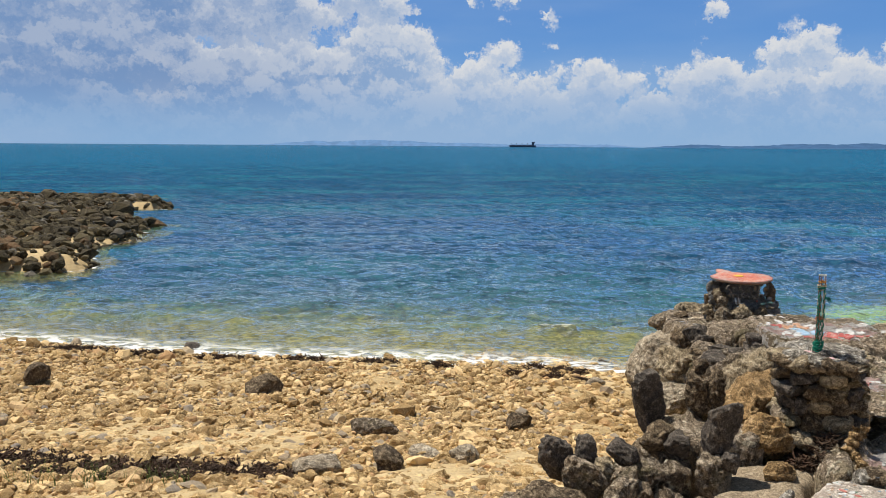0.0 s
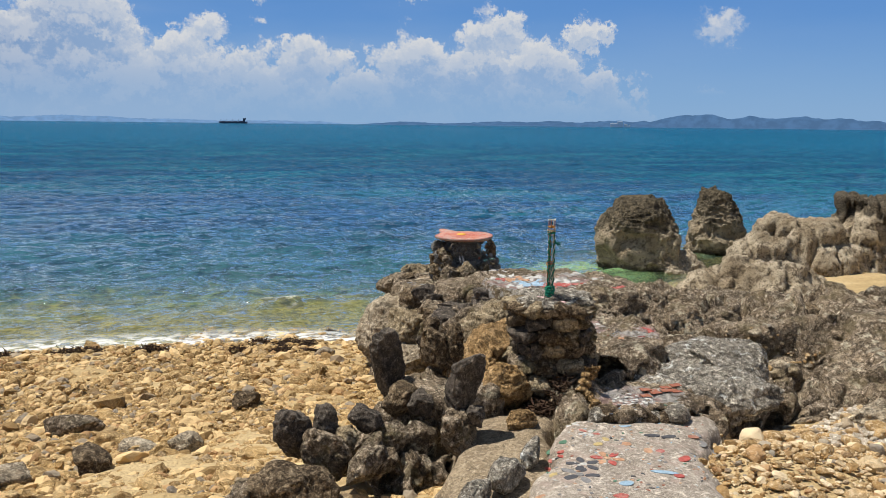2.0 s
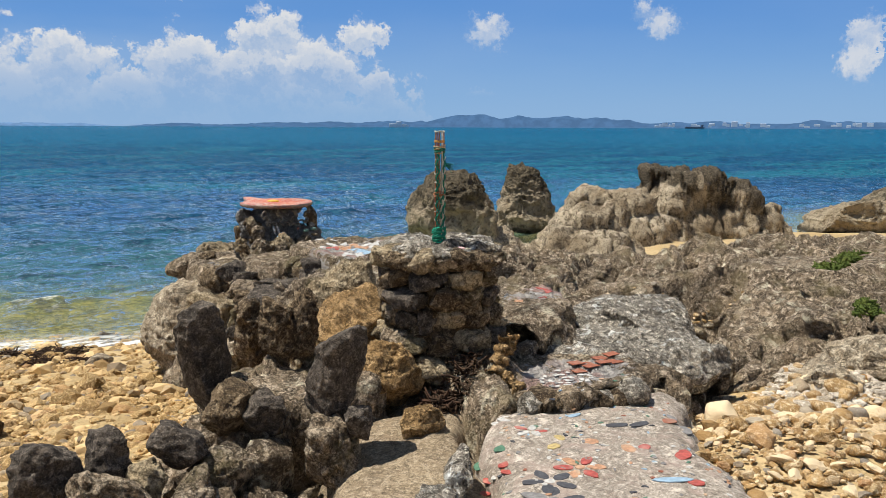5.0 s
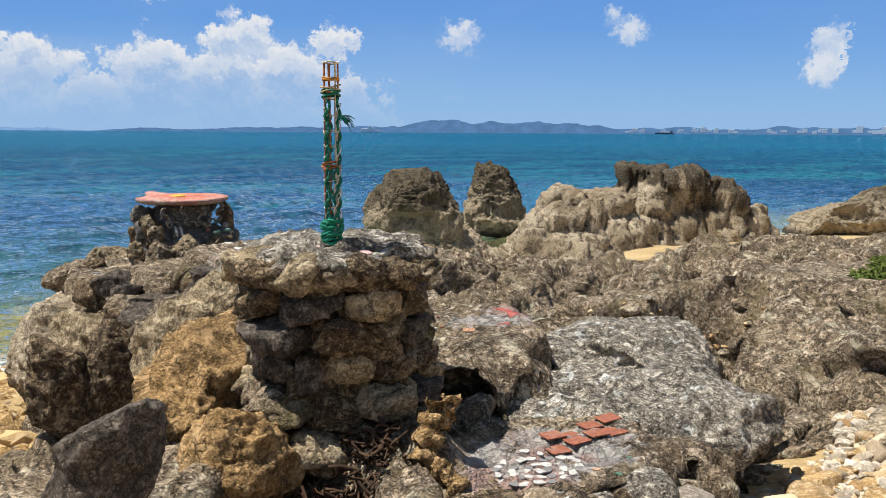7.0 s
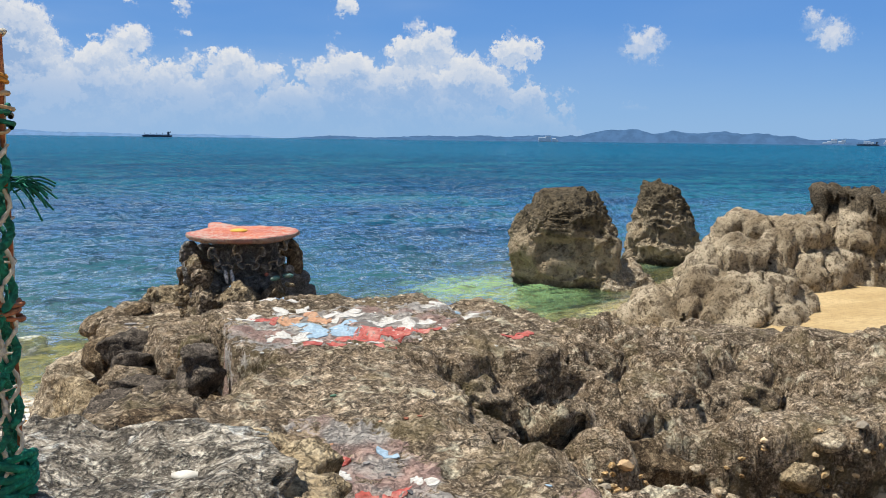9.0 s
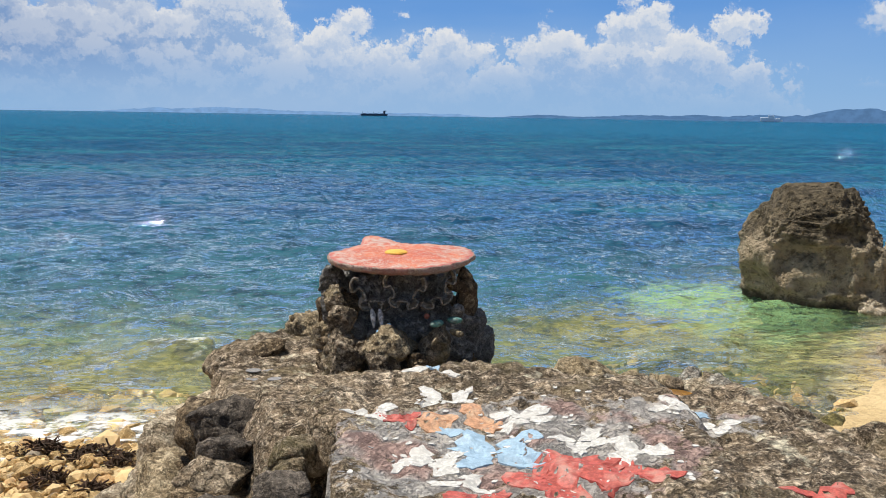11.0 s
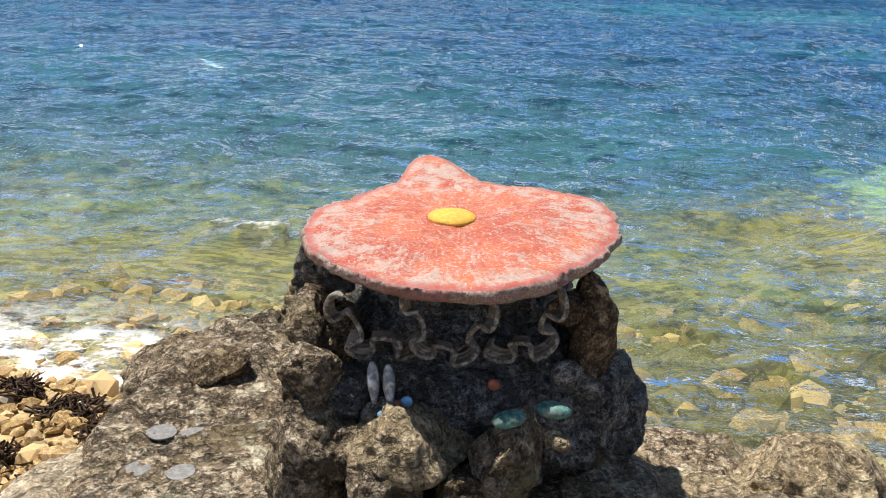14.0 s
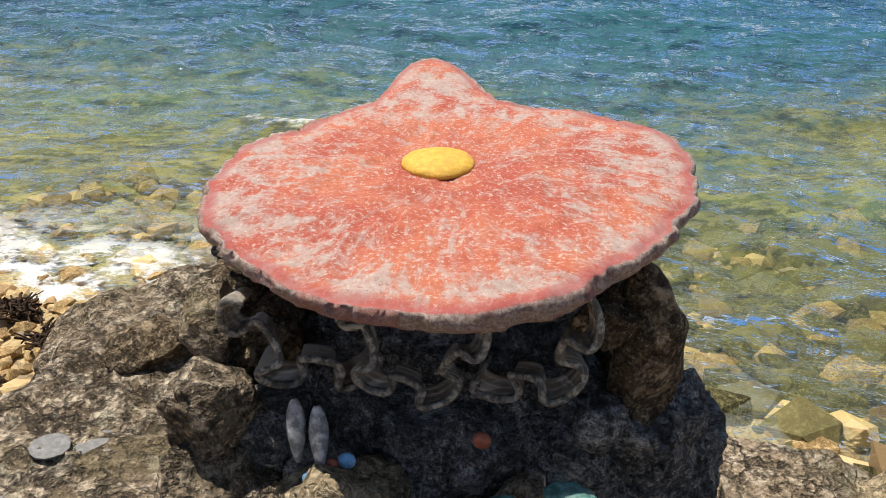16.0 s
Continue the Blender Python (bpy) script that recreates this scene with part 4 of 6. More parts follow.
def hill_material():
    """Cream limestone under an old dark crust that lies on its crown."""
    m, k, out = material("hill_limestone")
    pos = k.add("ShaderNodeNewGeometry").outputs["Position"]
    sep = k.add("ShaderNodeSeparateXYZ", Vector=pos)
    broad = k.noise(pos, 0.9, 6, 0.65)
    grain = k.noise(pos, 5, 8, 0.72)
    fine = k.noise(pos, 22, 6, 0.72)
    pale = k.mix(k.remap(broad, 0.38, 0.62), (0.36, 0.28, 0.18), (0.66, 0.55, 0.39))
    pale = k.mix(k.remap(grain, 0.49, 0.40, 0.0, 0.85), pale, (0.15, 0.11, 0.07))
    pale = k.mix(k.remap(fine, 0.49, 0.40, 0.0, 0.75), pale, (0.12, 0.09, 0.06))
    crust = k.mix(k.remap(fine, 0.42, 0.62), (0.040, 0.033, 0.024), (0.17, 0.135, 0.09))
    reach = k.math("ADD", sep.outputs[2], k.math("MULTIPLY", k.math("SUBTRACT", k.noise(pos, 0.55, 6, 0.6), 0.5), 5.0))
    reach = k.math("ADD", reach, k.remap(sep.outputs[0], 20.5, 21.6, -0.7, 0.0))
    col = k.mix(k.math("MULTIPLY", k.remap(reach, 1.35, 1.80), 0.92), pale, crust)
    hgt = k.math("ADD", grain, k.math("MULTIPLY", fine, 0.35))
    b = k.add("ShaderNodeBump", Strength=1.0, Distance=0.16, Height=hgt)
    sh = k.add("ShaderNodeBsdfPrincipled", Base_Color=col, Roughness=0.92, Normal=b)
    sh.inputs["Specular IOR Level"].default_value = 0.2
    k.put(out.inputs[0], sh)
    return m


for place, size, mat, seed, turn, label, boxy in (
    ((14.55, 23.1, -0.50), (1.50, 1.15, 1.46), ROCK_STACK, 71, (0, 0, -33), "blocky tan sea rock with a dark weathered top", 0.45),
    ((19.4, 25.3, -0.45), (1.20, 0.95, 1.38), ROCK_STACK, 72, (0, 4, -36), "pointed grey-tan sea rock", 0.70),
    ((15.5, 22.0, -0.5), (0.75, 0.6, 0.55), ROCK_CREAM, 73, (0, 0, 0), "low cream rock between the sea rocks", 0.85),
    ((28.4, 18.4, -0.8), (1.5, 1.6, 1.12), ROCK_STACK, 80, (0, 0, 30), "low tan rock on the far shore", 0.75),
    ((31.2, 17.4, -0.8), (1.8, 1.6, 1.20), ROCK_STACK, 81, (0, 0, 60), "low tan rock on the far shore", 0.75),
    ((34.5, 16.4, -0.8), (2.2, 1.6, 1.20), ROCK_STACK, 82, (0, 0, 10), "low tan rock on the far shore", 0.75),
):
    faces = STACK_FACES.get(seed, ())
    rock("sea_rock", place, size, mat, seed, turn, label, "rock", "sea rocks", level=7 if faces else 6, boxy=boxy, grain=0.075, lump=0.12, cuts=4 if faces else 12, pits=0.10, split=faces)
build_hill_rock()
# slabs of ledge rock before the sand
for i, (x, y, r) in enumerate(((9.6, 12.3, 0.75), (10.7, 12.0, 0.7), (11.6, 11.4, 0.6), (8.6, 12.8, 0.6), (10.2, 11.2, 0.5))):
    boulder(x, y, 1.18, (r * 1.25, r * 0.55, 0.22), ROCK_GREY, 90 + i, "flat grey-brown ledge slab", (0, 0, -25), group="ledge slabs", level=4, grain=0.06, flat_top=True)
for i, (x, y, b, r) in enumerate(((7.45, 9.45, 1.08, 0.22), (8.1, 9.25, 1.06, 0.26), (6.9, 10.6, 1.25, 0.38), (7.9, 10.7, 1.4, 0.36), (9.3, 9.5, 1.3, 0.42), (9.3, 10.2, 1.35, 0.45), (9.4, 7.9, 1.4, 0.6), (8.7, 6.7, 1.35, 0.55), (5.6, 9.7, 1.5, 0.28), (5.75, 10.35, 1.55, 0.30), (6.0, 10.9, 1.6, 0.30))):
    boulder(x, y, b - 0.05, (r * 1.2, r * 1.05, r * (0.55 if y < 8.5 else 0.72)), (ROCK_GREY, ROCK_GREY, ROCK_BROWN)[i % 3], 110 + i, "rounded grey-brown reef boulder", (0, 0, i * 50), group="reef boulders", level=5, grain=0.07, lump=0.2, pits=0.06)

# kerb stones before the table, stones along the pool and rubble in the platform's flank
for i, (x, y, z, size, mat) in enumerate(((5.28, 13.52, 1.68, (0.15, 0.10, 0.09), ROCK_GREY), (5.60, 13.44, 1.68, (0.23, 0.14, 0.12), ROCK_DARK), (5.02, 13.62, 1.68, (0.13, 0.08, 0.05), ROCK_TAN), (5.10, 13.78, 1.68, (0.10, 0.09, 0.05), ROCK_BROWN))):
    boulder(x, y, z, size, mat, 230 + i, "pitted kerb stone set before the table", (0, 0, -6 + 5 * i), group="kerb stones", level=5, boxy=0.6, grain=0.10, pits=0.10)
boulder(6.05, 8.05, rock_top(6.05, 8.05) - 0.14, (0.60, 0.42, 0.18), ROCK_CRUST, 238, "low white-crusted rock sloping beside the painted hollow", (0, 0, -10), level=6, boxy=1.0, grain=0.06, lump=0.2, cuts=4, pits=0.06)
boulder(4.02, 11.70, 1.02, (0.30, 0.32, 0.42), ROCK_DARK, 237, "dark weathered boulder on the shingle below the platform", (0, 8, 20), level=5, boxy=0.8, grain=0.06, lump=0.2)
for i, (x, y, z, size) in enumerate(((6.10, 14.18, 1.18, (0.24, 0.36, 0.20)), (6.02, 14.72, 1.20, (0.10, 0.16, 0.17)), (6.30, 13.95, 1.30, (0.26, 0.22, 0.14)))):
    boulder(x, y, z, size, ROCK_TAN, 234 + i, "low tan pitted rock beside the table's foot", (0, 0, 20 * i), group="foot rocks", level=5, boxy=0.8, grain=0.08, pits=0.08, flat_top=True)
rng = np.random.RandomState(19)
for i in range(11):
    x, y = 6.75 + 0.085 * i + rng.uniform(-0.05, 0.05), 13.95 + 0.10 * (i % 2) - 0.02 * i + rng.uniform(-0.04, 0.04)
    q = rng.uniform(0.05, 0.10)
    boulder(x, y, rock_top(x, y) - 0.02, (q * 1.3, q, q * 0.8), (ROCK_GREY, ROCK_CRUST, ROCK_TAN)[i % 3], 240 + i, "small knobbly stone edging the rock pool", (0, 0, 33 * i), group="pool stones", level=4, grain=0.10)
for i in range(52):
    a = radians(150 + 118 * rng.uniform(0, 1))
    q = rng.uniform(0.06, 0.125)
    x, y, z = 5.48 + 0.97 * math.cos(a), 11.80 + 1.10 * math.sin(a), rng.uniform(1.42, 1.92)
    boulder(x, y, z, (q * 1.2, q, q * 0.85), (ROCK_BROWN, ROCK_GREY, ROCK_DARK)[i % 3], 260 + i, "rounded stone cemented in the platform's flank", (0, 0, 47 * i), group="flank stones", level=4, grain=0.10)

# ---- pillar of stacked stones with the rope-wound marker ----


def build_pillar():
    base = thing("stone_pillar", "pillar of stacked flat brown stones set in mortar with a shell-studded cap", "pillar")
    base.matrix_basis = Matrix.Translation((3.80, 8.04, 1.60)) @ Matrix.Diagonal((1.0, 1.0, 1.06, 1.0))
    r = np.random.RandomState(5)
    w, f = rock_points((0.33, 0.33, 0.50), 501, level=5, boxy=0.6, cuts=3, grain=0.08)
    part("mortar_core", mesh_from("mortar_core", w + np.array([0, 0, 0.48]), f, ROCK_BROWN), base, "dark mortar between the stones")
    z = 0.02
    for course in range(7):
        hgt = (0.20, 0.17, 0.15, 0.16, 0.14, 0.13, 0.12)[course]
        rad = (0.36, 0.38, 0.37, 0.34, 0.35, 0.37, 0.38)[course]
        a = r.uniform(0, 1)
        while a < 2 * math.pi + 0.2:
            width = r.uniform(0.11, 0.30)
            half = (width * 0.60, r.uniform(0.09, 0.14), hgt * r.uniform(0.40, 0.60))
            w, f = rock_points(half, int(r.randint(1e6)), level=4, boxy=0.5, cuts=12, grain=0.12, lump=0.2, pits=0.08)
            t = a + width / rad / 2
            out = rad + r.uniform(-0.05, 0.05)
            m = pose(out * math.cos(t), out * 0.95 * math.sin(t), z + hgt / 2, r.uniform(-6, 6), r.uniform(-8, 8), math.degrees(t) + 90)
            part("stone", mesh_from("stone", w, f, (ROCK_BROWN, ROCK_GREY, ROCK_TAN, ROCK_BROWN, ROCK_DARK)[r.randint(5)]), base, "", m)
            a += width / rad
        z += hgt * 0.97
    w, f = rock_points((0.37, 0.40, 0.09), 511, level=5, boxy=0.75, cuts=5, grain=0.10, lump=0.2, flat_top=True)
    part("cap", mesh_from("cap", w + np.array([0, 0.02, 1.02]), f, ROCK_CRUST), base, "flat worn cap of pale cement")
    for i in range(26):
        a = r.uniform(3.3, 6.1)
        x, y = r.uniform(0.15, 0.36) * math.cos(a), r.uniform(0.15, 0.36) * math.sin(a)
        v, f = ball(2)
        s = r.uniform(0.014, 0.028)
        p = v * np.array([s * 1.5, s, s * 0.45]) * (1 + 0.1 * fbm(v * 2 + i, 2, i))[:, None]
        part("shell", mesh_from("shell", p, f, (PINK, SHELL, PINK)[i % 3]), base, ("pink", "white")[i % 3 == 1] + " clam shell set in the cement", pose(x, y, 1.075, r.uniform(-10, 10), 0, r.uniform(0, 180)))
    for i, (x, y, s) in enumerate(((0.32, -0.08, 0.15), (0.24, -0.28, 0.13), (0.36, 0.14, 0.15), (-0.1, -0.36, 0.12), (-0.30, -0.24, 0.13), (0.08, -0.34, 0.13), (-0.36, 0.05, 0.14))):
        w, f = rock_points((s * 1.3, s * 0.9, 0.075), 520 + i, level=4, grain=0.10, boxy=0.7)
        part("rim_stone", mesh_from("rim_stone", w, f, (ROCK_TAN, ROCK_BROWN)[i % 2]), base, "overhanging brown rim stone", pose(x, y, 1.00, 0, 4, i * 55))
    return base


PINK = plain("pink_shell", (0.62, 0.40, 0.38), 0.5, vary=0.2, second=(0.75, 0.6, 0.55))
SHELL = plain("white_shell", (0.70, 0.66, 0.58), 0.5, vary=0.2)
build_pillar()
RUST = plain("rusty_rod", (0.30, 0.10, 0.045), 0.8, 0.0, 0.4, 60, 0.4, (0.42, 0.22, 0.12))
BAMBOO = plain("weathered_cane", (0.50, 0.36, 0.20), 0.7, vary=0.3)
ROPE = plain("green_rope", (0.012, 0.20, 0.13), 0.75, vary=0.45, scale=120, bump=0.8, second=(0.02, 0.10, 0.075))
ROPE_BRIGHT = plain("bright_green_rope", (0.010, 0.27, 0.17), 0.7, vary=0.4, scale=120, bump=0.8, second=(0.015, 0.14, 0.10))
ORANGE = plain("orange_cord", (0.55, 0.26, 0.05), 0.7, vary=0.25, scale=80)
CORD = plain("pale_cord", (0.55, 0.53, 0.46), 0.8, vary=0.25, scale=100)


def build_marker():
    """A cage of thin rods, bound with rope."""
    pole = thing("rope_wound_marker", "cage of rusty rods wound with green fishing rope", "marker post")
    pole.matrix_basis = Matrix.Translation((3.695, 7.88, 2.765)) @ pose(0, 0, 0, 0, 0.2, 0) @ Matrix.Diagonal((1.0, 1.0, 0.92, 1.0))
    r = np.random.RandomState(9)
    H, R = 0.83, 0.029
    for i in range(7):
        a = i / 7 * 2 * math.pi + math.pi
        z = np.linspace(0, H - 0.008 * (i % 2), 14)
        pts = np.stack([R * math.cos(a) + 0.002 * np.sin(z * 22 + i), R * math.sin(a) + 0.002 * np.cos(z * 19 + i), z], 1)
        pale = i in (2, 4)
        part("rod", mesh_from("rod", *tube(pts, 0.0030 if pale else 0.0038, 6), CORD if pale else RUST), pole, "thin pale rod" if pale else "thin rusty rod")
    ring = np.linspace(0, 2 * np.pi, 24, endpoint=False)
    for z, mat, thick in ((0.004, CORD, 0.0040), (0.10, CORD, 0.0024), (0.17, CORD, 0.0024), (0.235, CORD, 0.0024), (0.295, CORD, 0.0024), (0.45, CORD, 0.0022), (0.52, CORD, 0.0022), (0.59, CORD, 0.0022), (0.665, BAMBOO, 0.0030), (0.750, ORANGE, 0.0046), (0.758, ORANGE, 0.0036), (0.826, CORD, 0.0046)):
        pts = np.stack([(R + 0.004) * np.cos(ring), (R + 0.004) * np.sin(ring), z + 0.003 * np.sin(3 * ring + z * 40)], 1)
        part("hoop", mesh_from("hoop", *tube(pts, thick, 6, closed=True), mat), pole, "thin hoop binding the rods")
    # white knots on the dark rod
    v, f = ball(1)
    for z in np.arange(0.40, 0.68, 0.055):
        part("knot", mesh_from("knot", v * 0.0065, f, CORD), pole, "white knot on the rod", pose(-R - 0.003, 0, float(z)))
    # ropes that wind up in pairs, crossing like a plait
    for side, (a0, low, high) in enumerate(((3.75, 0.05, 0.685), (5.35, 0.05, 0.675), (1.3, 0.05, 0.62), (4.75, 0.05, 0.36))):
        for twin in range(2):
            z = np.linspace(low, high - 0.03 * twin, 110)
            ph = z * 62 + side * 1.3
            a = a0 + (0.30 * np.sin(ph) if twin == 0 else -0.26 * np.sin(ph + 0.5))
            rr = R + 0.006 + 0.006 * np.cos(ph) * (1 if twin == 0 else -1)
            pts = np.stack([rr * np.cos(a), rr * np.sin(a), z], 1)
            part("rope_strand", mesh_from("rope_strand", *tube(pts, (0.0066 if twin == 0 else 0.0034) + 0.0010 * np.sin(z * 420), 7), ROPE if twin == 0 else (CORD if side % 2 else ROPE)), pole, "wavy strand of green rope" if twin == 0 else "thin cord laced round the rope")
    for z0, turns, mat, label in ((0.345, 4, RUST, "brown cord binding at half height"), (0.672, 3, ROPE, "wrap of green rope near the top"), (0.69, 2, BAMBOO, "frayed pale cord wrap")):
        t = np.linspace(0, 1, 40 * turns)
        a = t * turns * 2 * np.pi
        rr = R + 0.007 + 0.004 * np.sin(a * 2.3)
        pts = np.stack([rr * np.cos(a), rr * np.sin(a), z0 + 0.035 * t + 0.005 * np.sin(a * 1.7)], 1)
        part("wrap", mesh_from("wrap", *tube(pts, 0.0042, 7), mat), pole, label)
    # the knotted heap of rope at the foot
    for k in range(9):
        t = np.linspace(0, 1, 90)
        a = t * 2 * np.pi * r.uniform(1.2, 2.2) + r.uniform(0, 6)
        rr = R + 0.007 + 0.009 * np.sin(t * r.uniform(14, 26) + k)
        z = 0.012 + 0.011 * k + 0.016 * np.sin(t * r.uniform(9, 20) + k)
        pts = np.stack([rr * np.cos(a), rr * np.sin(a), np.maximum(z, 0.008)], 1)
        part("rope_coil", mesh_from("rope_coil", *tube(pts, 0.0072, 7), ROPE_BRIGHT), pole, "knotted coil of bright green rope")
    strands = []
    for i in range(26):
        d = np.array([0.9, -0.25, 0]) + r.normal(size=3) * 0.35
        t = np.linspace(0, 1, 6)[:, None]
        start = np.array([R + 0.006, -0.012, 0.575]) + r.normal(size=3) * 0.006
        end = start + d / np.linalg.norm(d) * r.uniform(0.035, 0.065) + np.array([0, 0, -0.018])
        pts = start * (1 - t) + end * t + np.array([0, 0, 1]) * (0.012 * np.sin(t * np.pi))
        strands.append(tube(pts, 0.0016, 4))
    tagged(part("frayed_end", mesh_from("frayed_end", *join(strands), ROPE), pole, "frayed tuft of green rope"), kind="stuff")
    return pole


build_marker()

# ---- the painted table ----


def top_material():
    m, k, out = material("painted_table_top")
    tc = k.add("ShaderNodeTexCoord").outputs["Object"]
    sep = k.add("ShaderNodeSeparateXYZ", Vector=tc)
    x, y = sep.outputs[0], sep.outputs[1]
    r = k.math("SQRT", k.math("ADD", k.math("MULTIPLY", x, x), k.math("MULTIPLY", y, y)))
    a = k.math("ARCTAN2", x, y)
    bent = k.math("ADD", a, k.math("MULTIPLY", k.noise(tc, 3.0, 3, 0.5), 0.8))
    ray = k.add("ShaderNodeCombineXYZ", X=k.math("MULTIPLY", bent, 4.5), Y=k.math("MULTIPLY", r, 3.0), Z=0.0)
    streak = k.noise(ray, 2.6, 7, 0.68)
    fleck = k.noise(tc, 95, 6, 0.85)
    blot = k.noise(tc, 5.5, 5, 0.6)
    base = k.mix(k.remap(blot, 0.36, 0.64), (0.42, 0.085, 0.050), (0.52, 0.150, 0.075))
    base = k.mix(k.math("MULTIPLY", k.remap(k.noise(tc, 3.0, 4, 0.6), 0.55, 0.68), 0.7), base, (0.34, 0.075, 0.05))
    rim = k.remap(r, 0.14, 0.50)
    fuzz = k.math("ADD", k.math("MULTIPLY", streak, 0.45), k.math("MULTIPLY", k.noise(tc, 13, 7, 0.78), 0.60))
    worn = k.math("MULTIPLY", k.remap(k.math("ADD", fuzz, k.math("MULTIPLY", rim, 0.07)), 0.53, 0.66), 0.9)
    base = k.mix(worn, base, (0.45, 0.35, 0.30))
    base = k.mix(k.math("MULTIPLY", k.remap(fleck, 0.535, 0.60), 0.85), base, (0.56, 0.47, 0.40))
    base = k.mix(k.math("MULTIPLY", k.remap(fleck, 0.45, 0.36), 0.75), base, (0.25, 0.085, 0.06))
    lip = k.remap(k.math("ADD", k.attribute("rim"), k.math("MULTIPLY", k.math("SUBTRACT", blot, 0.5), 0.12)), 0.93, 0.99)
    base = k.mix(k.math("MULTIPLY", lip, 0.7), base, (0.36, 0.085, 0.08))
    side = k.remap(k.add("ShaderNodeSeparateXYZ", Vector=k.add("ShaderNodeNewGeometry").outputs["Normal"]).outputs[2], 0.55, 0.2)
    crumb = k.mix(k.remap(fleck, 0.42, 0.60), (0.20, 0.15, 0.12), (0.46, 0.38, 0.32))
    crumb = k.mix(k.math("MULTIPLY", k.remap(blot, 0.5, 0.6), 0.5), crumb, (0.30, 0.085, 0.07))
    base = k.mix(k.math("MULTIPLY", k.math("MAXIMUM", side, k.remap(k.attribute("rim"), 1.02, 1.12)), 0.9), base, crumb)
    h = k.math("ADD", k.math("MULTIPLY", fleck, 0.5), k.math("MULTIPLY", streak, 0.6))
    b = k.add("ShaderNodeBump", Strength=0.55, Distance=0.010, Height=h)
    s = k.add("ShaderNodeBsdfPrincipled", Base_Color=base, Roughness=0.78, Normal=b)
    s.inputs["Specular IOR Level"].default_value = 0.3
    k.put(out.inputs[0], s)
    return m


def clam(width, height, first, last, waves):
    """One valve of a giant clam: a fluted funnel that opens to the front, its lip winding in and out."""
    n, m = 24, 170
    u, v = np.meshgrid(np.linspace(0.74, 1, n), np.linspace(0, 1, m), indexing="ij")
    a = radians(first) + (radians(last) - radians(first)) * v
    ph = 2 * np.pi * waves * v
    k = u ** 1.3
    swing = 0.27 * width * k * np.sin(ph)
    slip = -0.16 * width * k * np.sin(2 * ph)
    size = 0.35 + 0.65 * u ** 0.7
    x = width * size * np.sin(a) + swing * np.sin(a) + slip * np.cos(a)
    z = -height * size * np.cos(a) - swing * np.cos(a) + slip * np.sin(a)
    y = 1.1 * width * (1 - u) - 0.16 * width * k * np.cos(ph) + 0.002 * np.sin(u * 80) * u
    return np.stack([x, y, z], -1).reshape(-1, 3), grid_faces(n, m)


def shell_material():
    m, k, out = material("giant_clam_shell")
    tc = k.add("ShaderNodeTexCoord").outputs["Object"]
    n = k.noise(tc, 16, 5, 0.6)
    rings = k.noise(k.scaled(tc, (6, 6, 60)), 1.0, 4, 0.6)
    col = k.mix(k.remap(n, 0.40, 0.62), (0.11, 0.085, 0.055), (0.22, 0.185, 0.14))
    col = k.mix(k.math("MULTIPLY", k.remap(rings, 0.5, 0.66), 0.5), col, (0.60, 0.56, 0.50))
    b = k.add("ShaderNodeBump", Strength=0.5, Distance=0.01, Height=rings)
    s = k.add("ShaderNodeBsdfPrincipled", Base_Color=col, Roughness=0.55, Normal=b)
    k.put(out.inputs[0], s)
    return m


